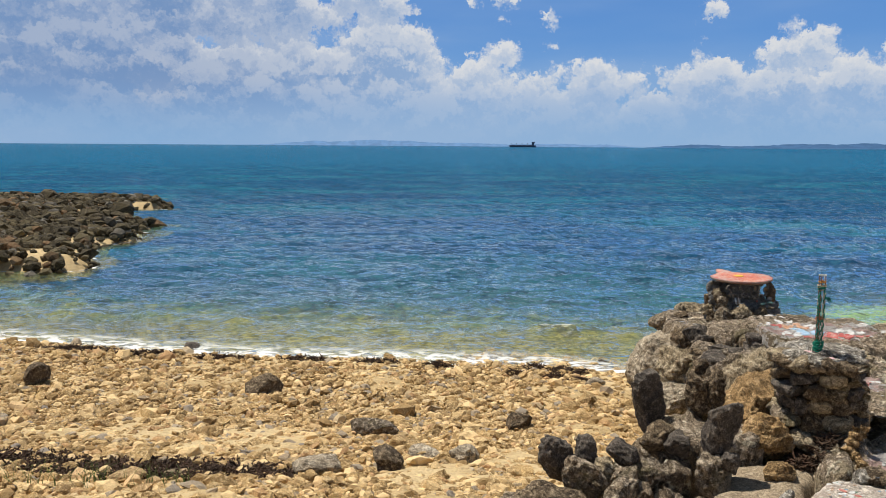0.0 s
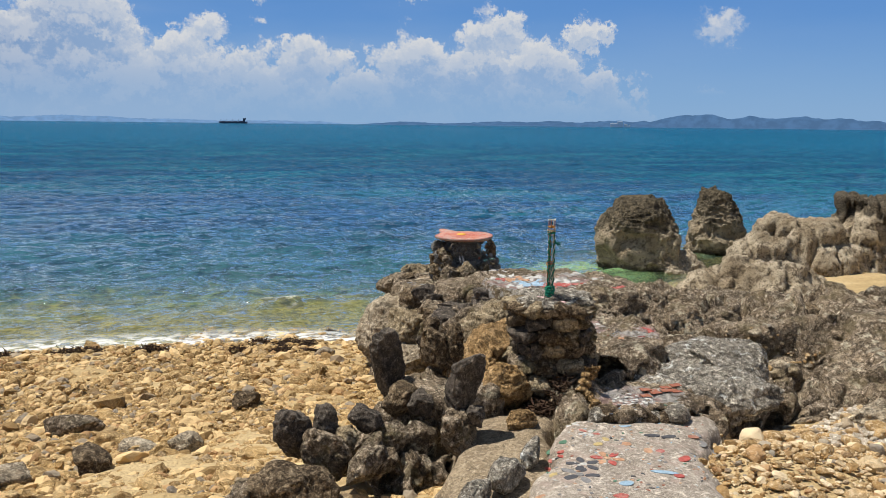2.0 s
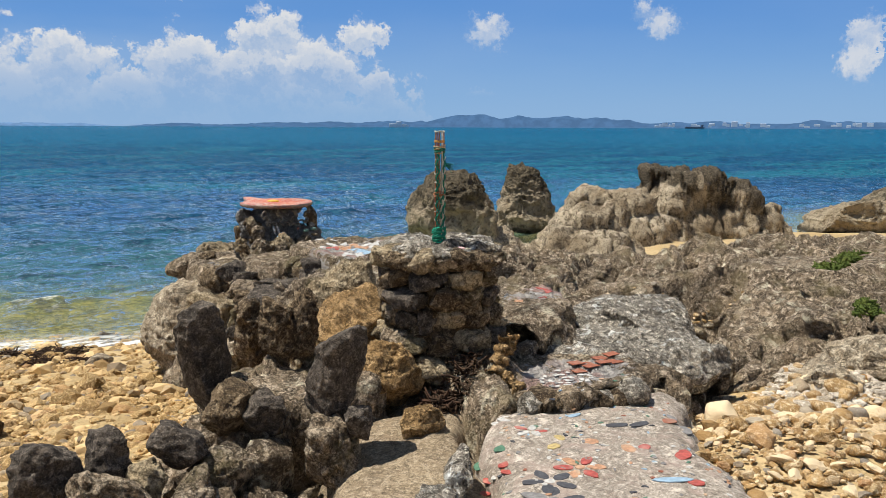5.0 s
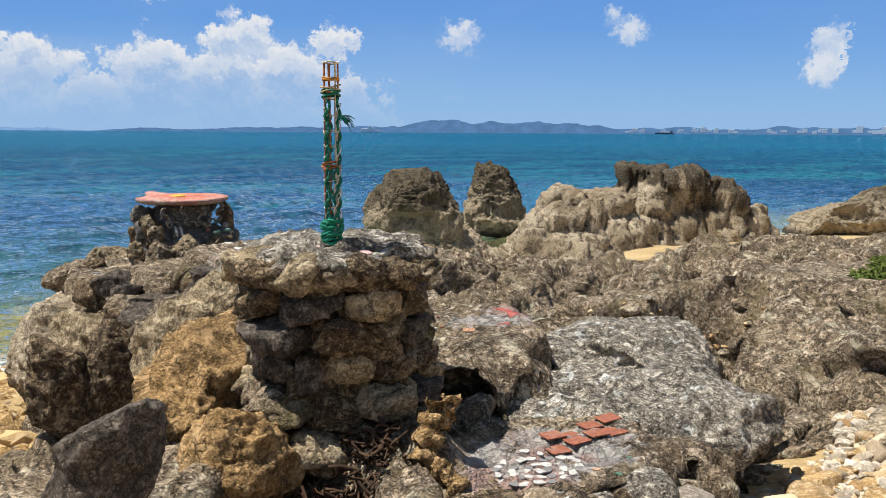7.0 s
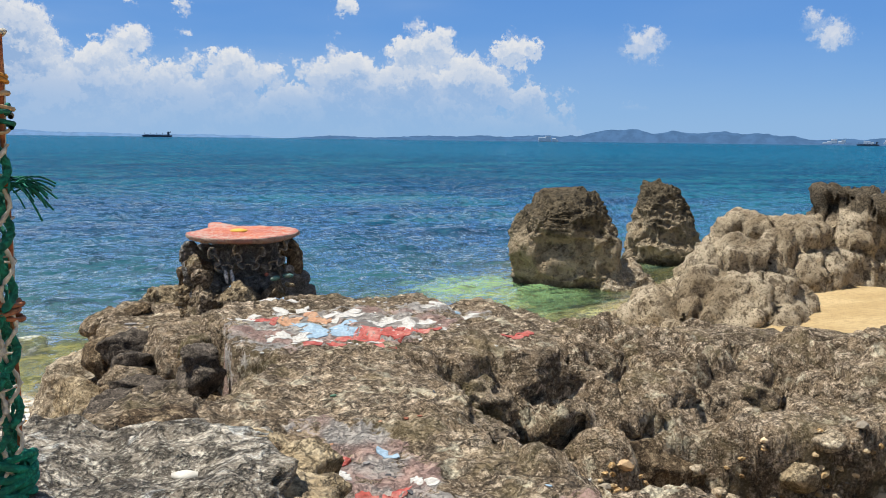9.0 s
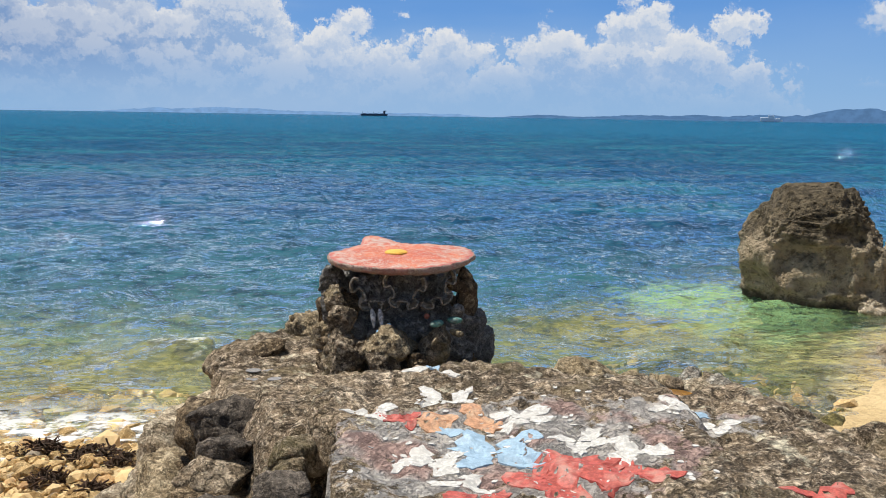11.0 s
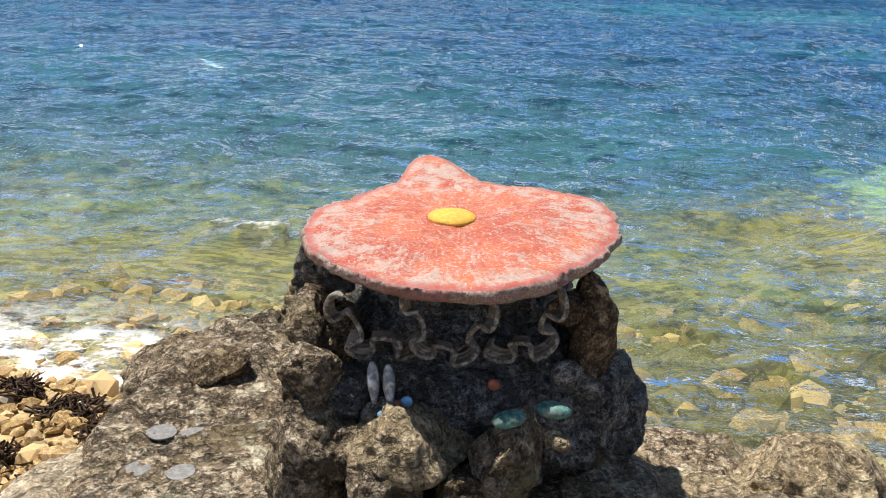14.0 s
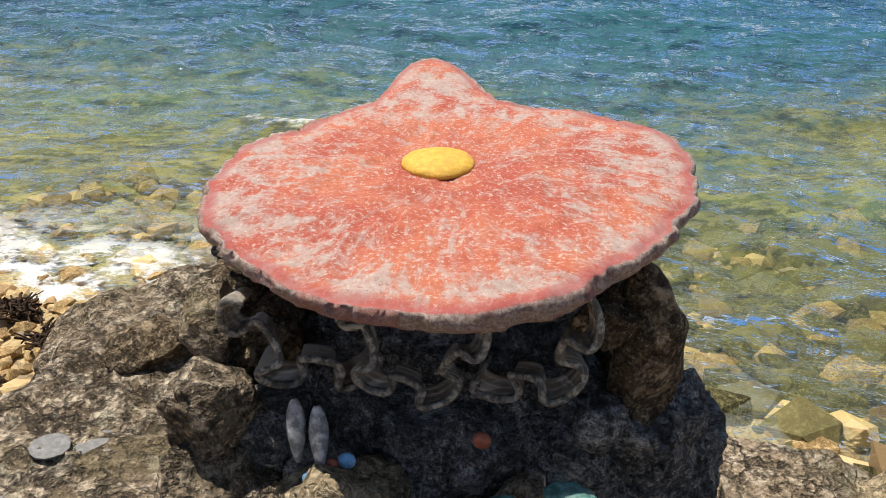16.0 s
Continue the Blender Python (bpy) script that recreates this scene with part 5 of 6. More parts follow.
def build_table():
    cx, cy, top = 5.33, 14.42, 2.47
    table = thing("clam_shell_table", "round table of cemented coral and clams with red painted top", "table")
    table.matrix_basis = Matrix.Translation((cx, cy, 1.68))
    lift = top - 1.68
    # the slab: round, with a blunt tip to the sea
    n, m = 60, 300
    a = np.linspace(0, 2 * np.pi, m, endpoint=False)
    tip = np.angle(np.exp(1j * (a - radians(100))))
    q = np.stack([np.cos(a), np.sin(a), 0 * a], 1)
    away = lambda degrees: np.angle(np.exp(1j * (a - radians(degrees))))
    R = 0.525 + 0.335 * np.exp(-(np.abs(tip) / 0.20) ** 1.9) + 0.09 * np.exp(-(away(34) / 0.42) ** 2) - 0.035 * np.exp(-(away(-40) / 0.5) ** 2) - 0.03 * np.exp(-(away(148) / 0.3) ** 2) + 0.012 * fbm(q * 3, 3, 4) + 0.006 * fbm(q * 14, 3, 6)
    rows = []
    for s in np.linspace(0.001, 1, n):
        x, y = s * R * np.cos(a), s * R * np.sin(a) * np.where(np.sin(a) < 0, 0.99, 1)
        pp = np.stack([x, y, 0 * x], 1)
        z = 0.008 * fbm(pp * 5, 3, 3) + 0.004 * ridged(pp * 22, 3, 5) + 0.02 * np.exp(-(tip / 0.35) ** 2) * step(s * R, 0.35, 0.9) - 0.012 * s ** 8
        rows.append(np.stack([x, y, lift + z], 1))
    for s, dz, amp in ((1.006, -0.012, 0.008), (1.008, -0.026, 0.012), (1.000, -0.040, 0.015), (0.980, -0.056, 0.015), (0.93, -0.066, 0.010), (0.6, -0.068, 0.004), (0.05, -0.068, 0.0)):
        x, y = s * R * np.cos(a), s * R * np.sin(a) * np.where(np.sin(a) < 0, 0.99, 1)
        pp = np.stack([x, y, 0 * x + dz * 3], 1)
        k = amp * (0.6 * ridged(pp * 16, 2, 8) + 0.6 * ridged(pp * 55, 2, 9))
        rows.append(np.stack([x + k * np.cos(a), y + k * np.sin(a), lift + dz + 0.02 * np.exp(-(tip / 0.35) ** 2) * step(s * R, 0.35, 0.9) + k * 0.5], 1))
    v = np.concatenate(rows)
    f = grid_faces(len(rows), m, wrap=True)[:, ::-1]
    me = mesh_from("tabletop", v, f, top_material())
    ratio = np.concatenate([np.full(m, s) for s in list(np.linspace(0.001, 1, n)) + [1.2] * (len(rows) - n)])
    me.attributes.new("rim", "FLOAT", "POINT").data.foreach_set("value", ratio.astype(np.float32))
    slab = part("tabletop", me, table, "worn red-orange painted cement top with a ragged rim")
    v, f = ball(3)
    yellow = plain("yellow_paint", (0.74, 0.42, 0.06), 0.6, vary=0.15, scale=60, bump=0.5, second=(0.62, 0.33, 0.07))
    part("yellow_boss", mesh_from("yellow_boss", v * np.array([0.086, 0.082, 0.022]) * (1 + 0.03 * fbm(v * 3, 2, 3))[:, None], f, yellow), slab, "yellow painted boss at the centre", pose(-0.03, 0.075, lift - 0.001))
    # the drum of rubble beneath
    w, f = rock_points((0.44, 0.36, 0.33), 601, level=6, boxy=0.55, cuts=3, grain=0.10, lump=0.12, pits=0.10)
    part("drum", mesh_from("drum", w + np.array([0.02, 0.15, 0.36]), f, ROCK_DRUM), table, "dark cemented rubble drum")
    w, f = rock_points((0.50, 0.40, 0.25), 602, level=6, boxy=0.65, cuts=8, grain=0.12, lump=0.2, pits=0.14)
    part("plinth", mesh_from("plinth", w + np.array([0.02, -0.02, 0.21]), f, ROCK_DRUM), table, "dark cemented coral plinth")
    r = np.random.RandomState(31)
    for i in range(64):
        t = radians(r.uniform(-42, 222)) if i < 40 else radians(r.uniform(190, 350))
        zz = r.uniform(0.05, 0.66) if i < 40 else r.uniform(0.03, 0.33)
        s = r.uniform(0.06, 0.12)
        out = 0.47 + 0.10 * (0.6 - zz) + r.uniform(-0.03, 0.03)
        w, f = rock_points((s, s * r.uniform(0.7, 1), s * r.uniform(0.7, 1.2)), 610 + i, level=4, grain=0.12, pits=0.10)
        part("drum_stone", mesh_from("drum_stone", w, f, (ROCK_DRUM, ROCK_DRUM, ROCK_BROWN)[i % 3]), table, "rough coral stone cemented into the drum", pose(out * math.cos(t), 0.03 + out * 0.95 * math.sin(t), zz, 0, 0, r.uniform(0, 180)))
    lips = shell_material()
    for x, y, z, w, h, first, last, waves, turn in ((-0.215, -0.345, 0.645, 0.15, 0.16, -105, 35, 2.4, (0, 0, 16)), (-0.025, -0.38, 0.64, 0.115, 0.145, -118, 112, 3.6, (-6, 0, 0)), (0.165, -0.355, 0.645, 0.135, 0.15, -25, 115, 2.4, (0, 0, -14))):
        shape, faces = clam(w, h, first, last, waves)
        ob = part("clam_valve", mesh_from("clam_valve", shape, faces, lips), table, "fluted giant clam shell with a waved lip", pose(x, y, z, *turn))
        edge = shape.reshape(24, 170, 3)[-1]
        part("lip", mesh_from("lip", *tube(edge, 0.0080, 8), LIP), ob, "pale waved lip of the shell")
        thick = ob.modifiers.new("thickness", "SOLIDIFY")
        thick.thickness = 0.009
    # a tall horn of rock, and cones and small shells on the flank
    w, f = rock_points((0.075, 0.07, 0.26), 661, level=4, boxy=0.8, grain=0.06)
    part("horn_stone", mesh_from("horn_stone", w, f, ROCK_BROWN), table, "upright brown stone finger", pose(0.44, -0.22, 0.50, 4, -4, 0))
    for i, (x, y, z) in enumerate(((-0.255, -0.43, 0.41), (-0.205, -0.445, 0.41))):
        t = np.linspace(0, 1, 16)
        pts = np.stack([0.012 * t, -0.05 * t, 0.08 - 0.12 * t], 1)
        part("cone_shell", mesh_from("cone_shell", *tube(pts, 0.006 + 0.014 * np.sin(np.pi * t ** 0.8), 10), CONE), table, "long grey-white cone shell", pose(x, y, z))
    for i, (x, y, z, s, mat, lab) in enumerate(((-0.215, -0.495, 0.34, 0.020, GLASS_BLUE, "round blue pebble"), (-0.145, -0.475, 0.38, 0.019, GLASS_BLUE, "round blue pebble"), (-0.175, -0.48, 0.37, 0.016, CORAL_RED, "small red shell"), (-0.175, -0.50, 0.32, 0.026, CORAL_RED, "round red-brown shell"), (0.12, -0.44, 0.43, 0.020, CORAL_RED, "small red shell"), (0.34, -0.42, 0.46, 0.05, ROCK_DRUM, "round dark urchin shell"))):
        v, f = ball(2)
        part("pebble", mesh_from("pebble", v * s * np.array([1, 0.7, 1]), f, mat), table, lab, pose(x, y, z))
    # the lit stones round its foot
    for i, (x, y, z, s, mat) in enumerate(((-0.14, -0.53, 0.15, (0.20, 0.14, 0.14), ROCK_TAN), (-0.46, -0.42, 0.02, (0.17, 0.16, 0.20), ROCK_GREY), (0.17, -0.55, 0.14, (0.14, 0.12, 0.14), ROCK_GREY), (0.03, -0.60, 0.08, (0.09, 0.09, 0.09), ROCK_BROWN), (0.48, -0.20, 0.06, (0.13, 0.13, 0.20), ROCK_DRUM), (0.56, -0.04, 0.00, (0.12, 0.14, 0.17), ROCK_DRUM), (-0.52, 0.02, 0.12, (0.12, 0.14, 0.12), ROCK_TAN), (-0.46, -0.05, 0.34, (0.10, 0.12, 0.10), ROCK_DRUM), (-0.45, -0.36, 0.30, (0.12, 0.11, 0.12), ROCK_GREY), (-0.40, -0.42, 0.10, (0.13, 0.12, 0.13), ROCK_GREY), (-0.50, -0.22, 0.44, (0.08, 0.09, 0.10), ROCK_GREY), (-0.20, -0.60, 0.06, (0.15, 0.12, 0.16), ROCK_GREY))):
        w, f = rock_points(s, 680 + i, level=5, grain=0.08, pits=0.10, lump=0.2)
        part("foot_stone", mesh_from("foot_stone", w, f, mat), table, "pitted coral stone at the table's foot", pose(x, y, z + s[2] * 0.7, 0, 0, i * 37))
    for i, (x, y, z, mat) in enumerate(((0.16, -0.61, 0.42, TEAL), (0.29, -0.57, 0.43, TEAL), (0.30, -0.60, 0.35, ROCK_TAN))):
        p, f = ball(3)
        p = p * np.array([0.052, 0.030, 0.022]) * (1 + 0.05 * np.sin(9 * np.arctan2(p[:, 1], p[:, 0])))[:, None]
        ob = part("small_clam", mesh_from("small_clam", p, f, mat), table, "small teal-stained clam shell", pose(x, y, z, 14, 8 * i - 6, 20 - 30 * i))
    return table


ROCK_DRUM = stone("dark_cemented_coral", (0.19, 0.18, 0.165), (0.36, 0.345, 0.32), (0.58, 0.56, 0.53), 0.5, 1.2, spots=0.25, crease_shade=0.35)
LIP = plain("shell_lip", (0.27, 0.245, 0.205), 0.5, vary=0.7, scale=60)
CONE = plain("cone_shell_grey", (0.42, 0.42, 0.42), 0.4, vary=0.5, scale=50)
GLASS_BLUE = plain("blue_pebble", (0.22, 0.45, 0.70), 0.3)
CORAL_RED = plain("red_shell", (0.42, 0.13, 0.08), 0.45)
TEAL = plain("teal_shell", (0.09, 0.22, 0.19), 0.5, vary=0.5, second=(0.5, 0.45, 0.35))
build_table()

# ---- distance: low coasts, ships ----


def coast(name, label, dist, spans, seed, colour, glow):
    """A far ridge between two bearings, with humps (bearing, height, spread); it glows in a haze colour."""
    m, k, out = material(name + "_haze")
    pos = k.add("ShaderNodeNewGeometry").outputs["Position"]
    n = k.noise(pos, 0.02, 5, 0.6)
    # the air's haze is put into the colour, and the ridge is self-lit
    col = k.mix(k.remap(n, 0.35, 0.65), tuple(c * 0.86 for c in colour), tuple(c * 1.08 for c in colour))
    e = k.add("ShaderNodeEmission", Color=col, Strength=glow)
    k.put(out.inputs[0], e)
    a0, a1, humps = spans
    a = np.radians(np.linspace(a0, a1, 420))
    h = 0
    for b, top, spread in humps:
        h = h + top * np.exp(-((np.degrees(a) - b) / spread) ** 2)
    p = np.stack([a * 40, 0 * a, 0 * a], 1)
    end = np.clip(np.minimum(np.degrees(a) - a0, a1 - np.degrees(a)) / 1.5, 0, 1)
    h = (0.86 * h * (1 + 0.22 * fbm(p, 4, seed)) + 2.2 * np.abs(fbm(p * 6, 3, seed + 1))) * end
    rows = [np.stack([(dist + d) * np.sin(a), (dist + d) * np.cos(a), h * s - (1.5 if s == 0 else 0)], 1) for d, s in ((-60, 0.0), (-35, 0.55), (0, 1.0), (60, 0.0))]
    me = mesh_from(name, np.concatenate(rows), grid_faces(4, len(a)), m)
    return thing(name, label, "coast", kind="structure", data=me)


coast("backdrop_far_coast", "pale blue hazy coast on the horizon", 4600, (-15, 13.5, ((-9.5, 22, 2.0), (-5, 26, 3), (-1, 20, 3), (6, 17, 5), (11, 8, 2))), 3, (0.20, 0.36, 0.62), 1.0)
coast("backdrop_near_coast", "wooded hills across the bay in painted blue haze", 4300, (13.5, 80, ((17, 16, 2.5), (24, 26, 4), (31, 32, 4), (36, 44, 2.5), (39.5, 58, 2.6), (44, 48, 2.6), (48, 30, 3), (53, 38, 2.2), (60, 34, 5), (70, 30, 8))), 6, (0.095, 0.20, 0.38), 1.0)
HULL = plain("dark_hull", (0.035, 0.06, 0.10), 0.7, vary=0.1, scale=0.3)
PALE = plain("hazy_white", (0.55, 0.62, 0.70), 0.7, vary=0.1, scale=0.3)


def block(name, half, parent, mat, place, label="", taper=1.0):
    bm = bmesh.new()
    bmesh.ops.create_cube(bm, size=2)
    for v in bm.verts:
        v.co = Vector((v.co.x * half[0] * (taper if v.co.z < 0 else 1), v.co.y * half[1] * (taper if v.co.z < 0 else 1), v.co.z * half[2]))
    bmesh.ops.bevel(bm, geom=list(bm.edges), offset=min(half) * 0.15, segments=1, affect="EDGES")
    me = bpy.data.meshes.new(name)
    bm.to_mesh(me)
    bm.free()
    me.materials.append(mat)
    return part(name, me, parent, label, Matrix.Translation(place))


def ship(bearing, dist, length, label):
    s = thing("cargo_ship", label, "ship")
    a = radians(bearing)
    s.matrix_basis = Matrix.Translation((dist * math.sin(a), dist * math.cos(a), 0)) @ pose(0, 0, 0, 0, 0, -bearing + 4)
    L = length / 2
    block("hull", (L, L * 0.14, L * 0.085), s, HULL, (0, 0, L * 0.05), "dark hull", 0.93)
    block("bridge", (L * 0.07, L * 0.11, L * 0.13), s, HULL, (L * 0.74, 0, L * 0.25), "bridge house")
    block("funnel", (L * 0.025, L * 0.03, L * 0.06), s, HULL, (L * 0.86, 0, L * 0.34))
    for x in (-0.85, -0.45, -0.05, 0.35):
        block("crane", (L * 0.012, L * 0.012, L * 0.09), s, HULL, (L * x, 0, L * 0.20))
        block("hatch", (L * 0.12, L * 0.08, L * 0.02), s, HULL, (L * x + L * 0.18, 0, L * 0.15))
    return s


ship(5.5, 3000, 98, "dark cargo ship with deck cranes far out at sea")
ship(51.6, 3400, 75, "small dark cargo ship under the far coast")
depot = thing("harbour_shed", "white harbour sheds on the far shore", "building")
depot.matrix_basis = Matrix.Translation((4150 * math.sin(radians(31.7)), 4150 * math.cos(radians(31.7)), 0)) @ pose(0, 0, 0, 0, 0, -31.7)
for x, w, h in ((-30, 18, 10), (0, 14, 14), (28, 10, 8), (44, 5, 5)):
    block("shed", (w, 10, h), depot, PALE, (x, 0, h))
r = np.random.RandomState(4)
for i in range(60):
    b = r.uniform(48, 78)
    town = thing("town_building", "pale building of a hazy coastal town", "building", "far town buildings")
    town.matrix_basis = Matrix.Translation((4200 * math.sin(radians(b)), 4200 * math.cos(radians(b)), r.uniform(0, 8) + 4)) @ pose(0, 0, 0, 0, 0, -b)
    hgt = r.uniform(4, 9) if r.rand() < 0.8 else r.uniform(10, 18)
    block("walls", (r.uniform(5, 14), 6, hgt), town, PALE, (0, 0, hgt))

# ---- inlay, painted figures and small finds ----
lie2 = surface_of(reef, path, hollow)
PAINTS = {
    "red": plain("red_tile", (0.40, 0.085, 0.065), 0.55, vary=0.25, scale=50, second=(0.50, 0.28, 0.22)),
    "orange": plain("orange_tile", (0.46, 0.25, 0.14), 0.55, vary=0.25, scale=50, second=(0.55, 0.42, 0.28)),
    "yellow": plain("yellow_tile", (0.50, 0.38, 0.16), 0.55, vary=0.2, scale=50),
    "white": plain("white_tile", (0.52, 0.50, 0.46), 0.6, vary=0.2, scale=50, second=(0.55, 0.52, 0.47)),
    "blue": plain("pale_blue_tile", (0.30, 0.42, 0.52), 0.5, vary=0.15, scale=50),
    "dark": plain("slate_tile", (0.075, 0.075, 0.08), 0.6, vary=0.25, scale=50),
    "brick": plain("brick_red_tile", (0.30, 0.105, 0.06), 0.7, vary=0.2, scale=50, second=(0.36, 0.22, 0.16)),
    "green": plain("green_tile", (0.09, 0.19, 0.12), 0.5, vary=0.2, scale=50),
    "grey": plain("grey_tile", (0.22, 0.21, 0.20), 0.65, vary=0.2, scale=50),
}


def chip_mesh(name, outline, paint, thick=0.0028):
    """A flat piece with a slightly rounded edge."""
    o = np.asarray(outline)
    n = len(o)
    c = o.mean(0)
    rings = [np.c_[o, np.full(n, -thick)], np.c_[o, np.full(n, thick * 0.7)], np.c_[c + (o - c) * 0.93, np.full(n, thick)]]
    v = np.concatenate(rings + [np.array([[*c, thick]])])
    f = [[i * n + j, i * n + (j + 1) % n, (i + 1) * n + (j + 1) % n, (i + 1) * n + j] for i in range(2) for j in range(n)]
    me = bpy.data.meshes.new(name)
    me.from_pydata(v.tolist(), [], f + [[2 * n + j, 2 * n + (j + 1) % n, 3 * n] for j in range(n)])
    me.materials.append(PAINTS[paint])
    return me


def oval(a, b, n=10, rag=0.12, seed=0):
    r = np.random.RandomState(seed)
    t = np.linspace(0, 2 * np.pi, n, endpoint=False)
    k = 1 + rag * r.uniform(-1, 1, n)
    return np.c_[a * k * np.cos(t), b * k * np.sin(t)]


def drape(name, parent, x, y, a, b, turn, paint, seed, label, rag=0.2, thick=0.004):
    """A thin coat that follows the rock."""
    o = oval(a, b, 16, rag, seed)
    c, q = math.cos(radians(turn)), math.sin(radians(turn))
    o = np.c_[o[:, 0] * c - o[:, 1] * q + x, o[:, 0] * q + o[:, 1] * c + y]
    mid = np.array([x, y])
    v = [[x, y, lie2(x, y)[0] + thick]]
    for s, lift in ((0.35, 1.0), (0.7, 1.0), (0.97, 0.9), (1.0, -1.5)):
        for px, py in mid + (o - mid) * s:
            v.append([px, py, lie2(float(px), float(py))[0] + thick * lift])
    f = [[0, 1 + j, 1 + (j + 1) % 16] for j in range(16)]
    quads = [[1 + i * 16 + j, 1 + (i + 1) * 16 + j, 1 + (i + 1) * 16 + (j + 1) % 16, 1 + i * 16 + (j + 1) % 16] for i in range(3) for j in range(16)]
    me = bpy.data.meshes.new(name)
    me.from_pydata(v, [], f + quads)
    me.materials.append(PAINTS[paint])
    return part(name, me, parent, label)


def lay(name, me, parent, x, y, turn=0.0, label="", up=0.0):
    z, nrm = lie2(x, y)
    tilt = Vector((0, 0, 1)).rotation_difference(nrm.lerp(Vector((0, 0, 1)), 0.75).normalized())
    m = Matrix.Translation((x, y, z + 0.0006 + up)) @ tilt.to_matrix().to_4x4() @ pose(0, 0, 0, 0, 0, turn)
    return part(name, me, parent, label, m)


def flower(parent, x, y, paints, size=0.07, petals=5, heart=None, turn=0):
    for i in range(petals):
        a = turn + i * 360 / petals
        d = size * 0.95
        lay("petal", chip_mesh("petal", oval(size * 0.62, size * 0.34, seed=i + petals), paints[i % len(paints)]), parent, x + d * math.cos(radians(a)), y + d * math.sin(radians(a)), a, paints[i % len(paints)] + " tile petal")
    if heart:
        lay("flower_heart", chip_mesh("flower_heart", oval(size * 0.3, size * 0.3, seed=3), heart), parent, x, y, 0, heart + " tile flower heart")


flower(path, 2.99, 6.34, ("red",), 0.075, 5, "white", 10)
flower(path, 3.30, 6.05, ("red", "orange"), 0.085, 6, "orange", 25)
flower(path, 3.43, 6.58, ("white", "red", "white"), 0.065, 5, None, 40)
flower(path, 3.07, 6.02, ("dark",), 0.09, 5, "white", 5)
flower(path, 2.95, 5.86, ("dark", "grey"), 0.10, 5, "grey", 50)
flower(path, 4.38, 6.30, ("grey", "grey", "brick"), 0.11, 5, None, 15)
flower(path, 3.42, 6.90, ("white",), 0.07, 6, None, 0)
flower(path, 2.45, 5.62, ("orange", "yellow"), 0.08, 5, "red", 20)
for x, y, a, b, turn, paint in ((3.57, 5.70, 0.10, 0.028, -30, "blue"), (3.65, 5.62, 0.04, 0.04, 0, "red"), (3.79, 6.07, 0.05, 0.03, 20, "red"), (3.70, 6.10, 0.06, 0.04, 60, "orange"), (3.95, 6.42, 0.075, 0.03, -30, "dark"), (4.08, 6.36, 0.07, 0.03, -10, "dark"), (3.38, 6.33, 0.05, 0.03, 15, "yellow"), (3.50, 6.42, 0.04, 0.03, 75, "yellow"), (3.18, 6.52, 0.06, 0.035, 10, "green"), (3.08, 6.60, 0.05, 0.03, 60, "green"), (3.82, 6.66, 0.08, 0.02, 5, "blue"), (3.90, 5.90, 0.07, 0.04, 30, "red"), (3.62, 6.30, 0.05, 0.04, 0, "orange"), (2.78, 5.95, 0.05, 0.03, 40, "yellow"), (3.20, 5.62, 0.06, 0.04, 0, "blue"), (3.05, 5.45, 0.06, 0.04, 0, "red")):
    lay("inlay", chip_mesh("inlay", oval(a, b, seed=int(100 * a + 10 * x)), paint), path, x, y, turn, paint + " tile piece set in the concrete")
r = np.random.RandomState(14)
kinds = [chip_mesh("chip", oval(r.uniform(0.008, 0.022), r.uniform(0.007, 0.015), 7, 0.3, i), ("white", "grey", "brick", "white", "orange", "dark", "blue", "green", "grey", "white")[i % 10], 0.003) for i in range(20)]
count = 0
while count < 230:
    x, y = r.uniform(2.3, 4.7), r.uniform(5.1, 6.95)
    if not (np.interp(y, [4.6, 5.4, 6.0, 6.5, 7.05], [1.6, 2.15, 2.62, 2.98, 3.40]) + 0.12 < x < np.interp(y, [4.6, 5.4, 6.0, 6.5, 7.05], [3.75, 4.02, 4.28, 4.75, 5.15]) - 0.15):
        continue
    lay("chip", kinds[r.randint(20)], path, x, y, r.uniform(0, 360))
    count += 1
# upper step: a white shell ring and two rows of brick-red tiles
for ring, (rad, n, paint) in enumerate(((0.045, 6, "white"), (0.115, 15, "white"), (0.185, 20, "white"))):
    for i in range(n):
        a = i / n * 2 * math.pi
        lay("shell_piece", chip_mesh("shell_piece", oval(0.026, 0.018, 8, 0.25, i + ring), ("white", "white", "grey")[i % 3]), reef, 4.19 + rad * math.cos(a), 7.10 + 0.8 * rad * math.sin(a), math.degrees(a) + 90, "white shell piece of a ring")
for row in range(2):
    for i in range(4):
        q = 0.05
        lay("floor_tile", chip_mesh("floor_tile", np.array([[-q, -q * 0.8], [q, -q * 0.8], [q, q * 0.8], [-q, q * 0.8]]), "brick"), reef, 4.40 + 0.105 * i + 0.05 * row, 7.20 + 0.085 * row - 0.012 * i, -8, "brick-red floor tile")
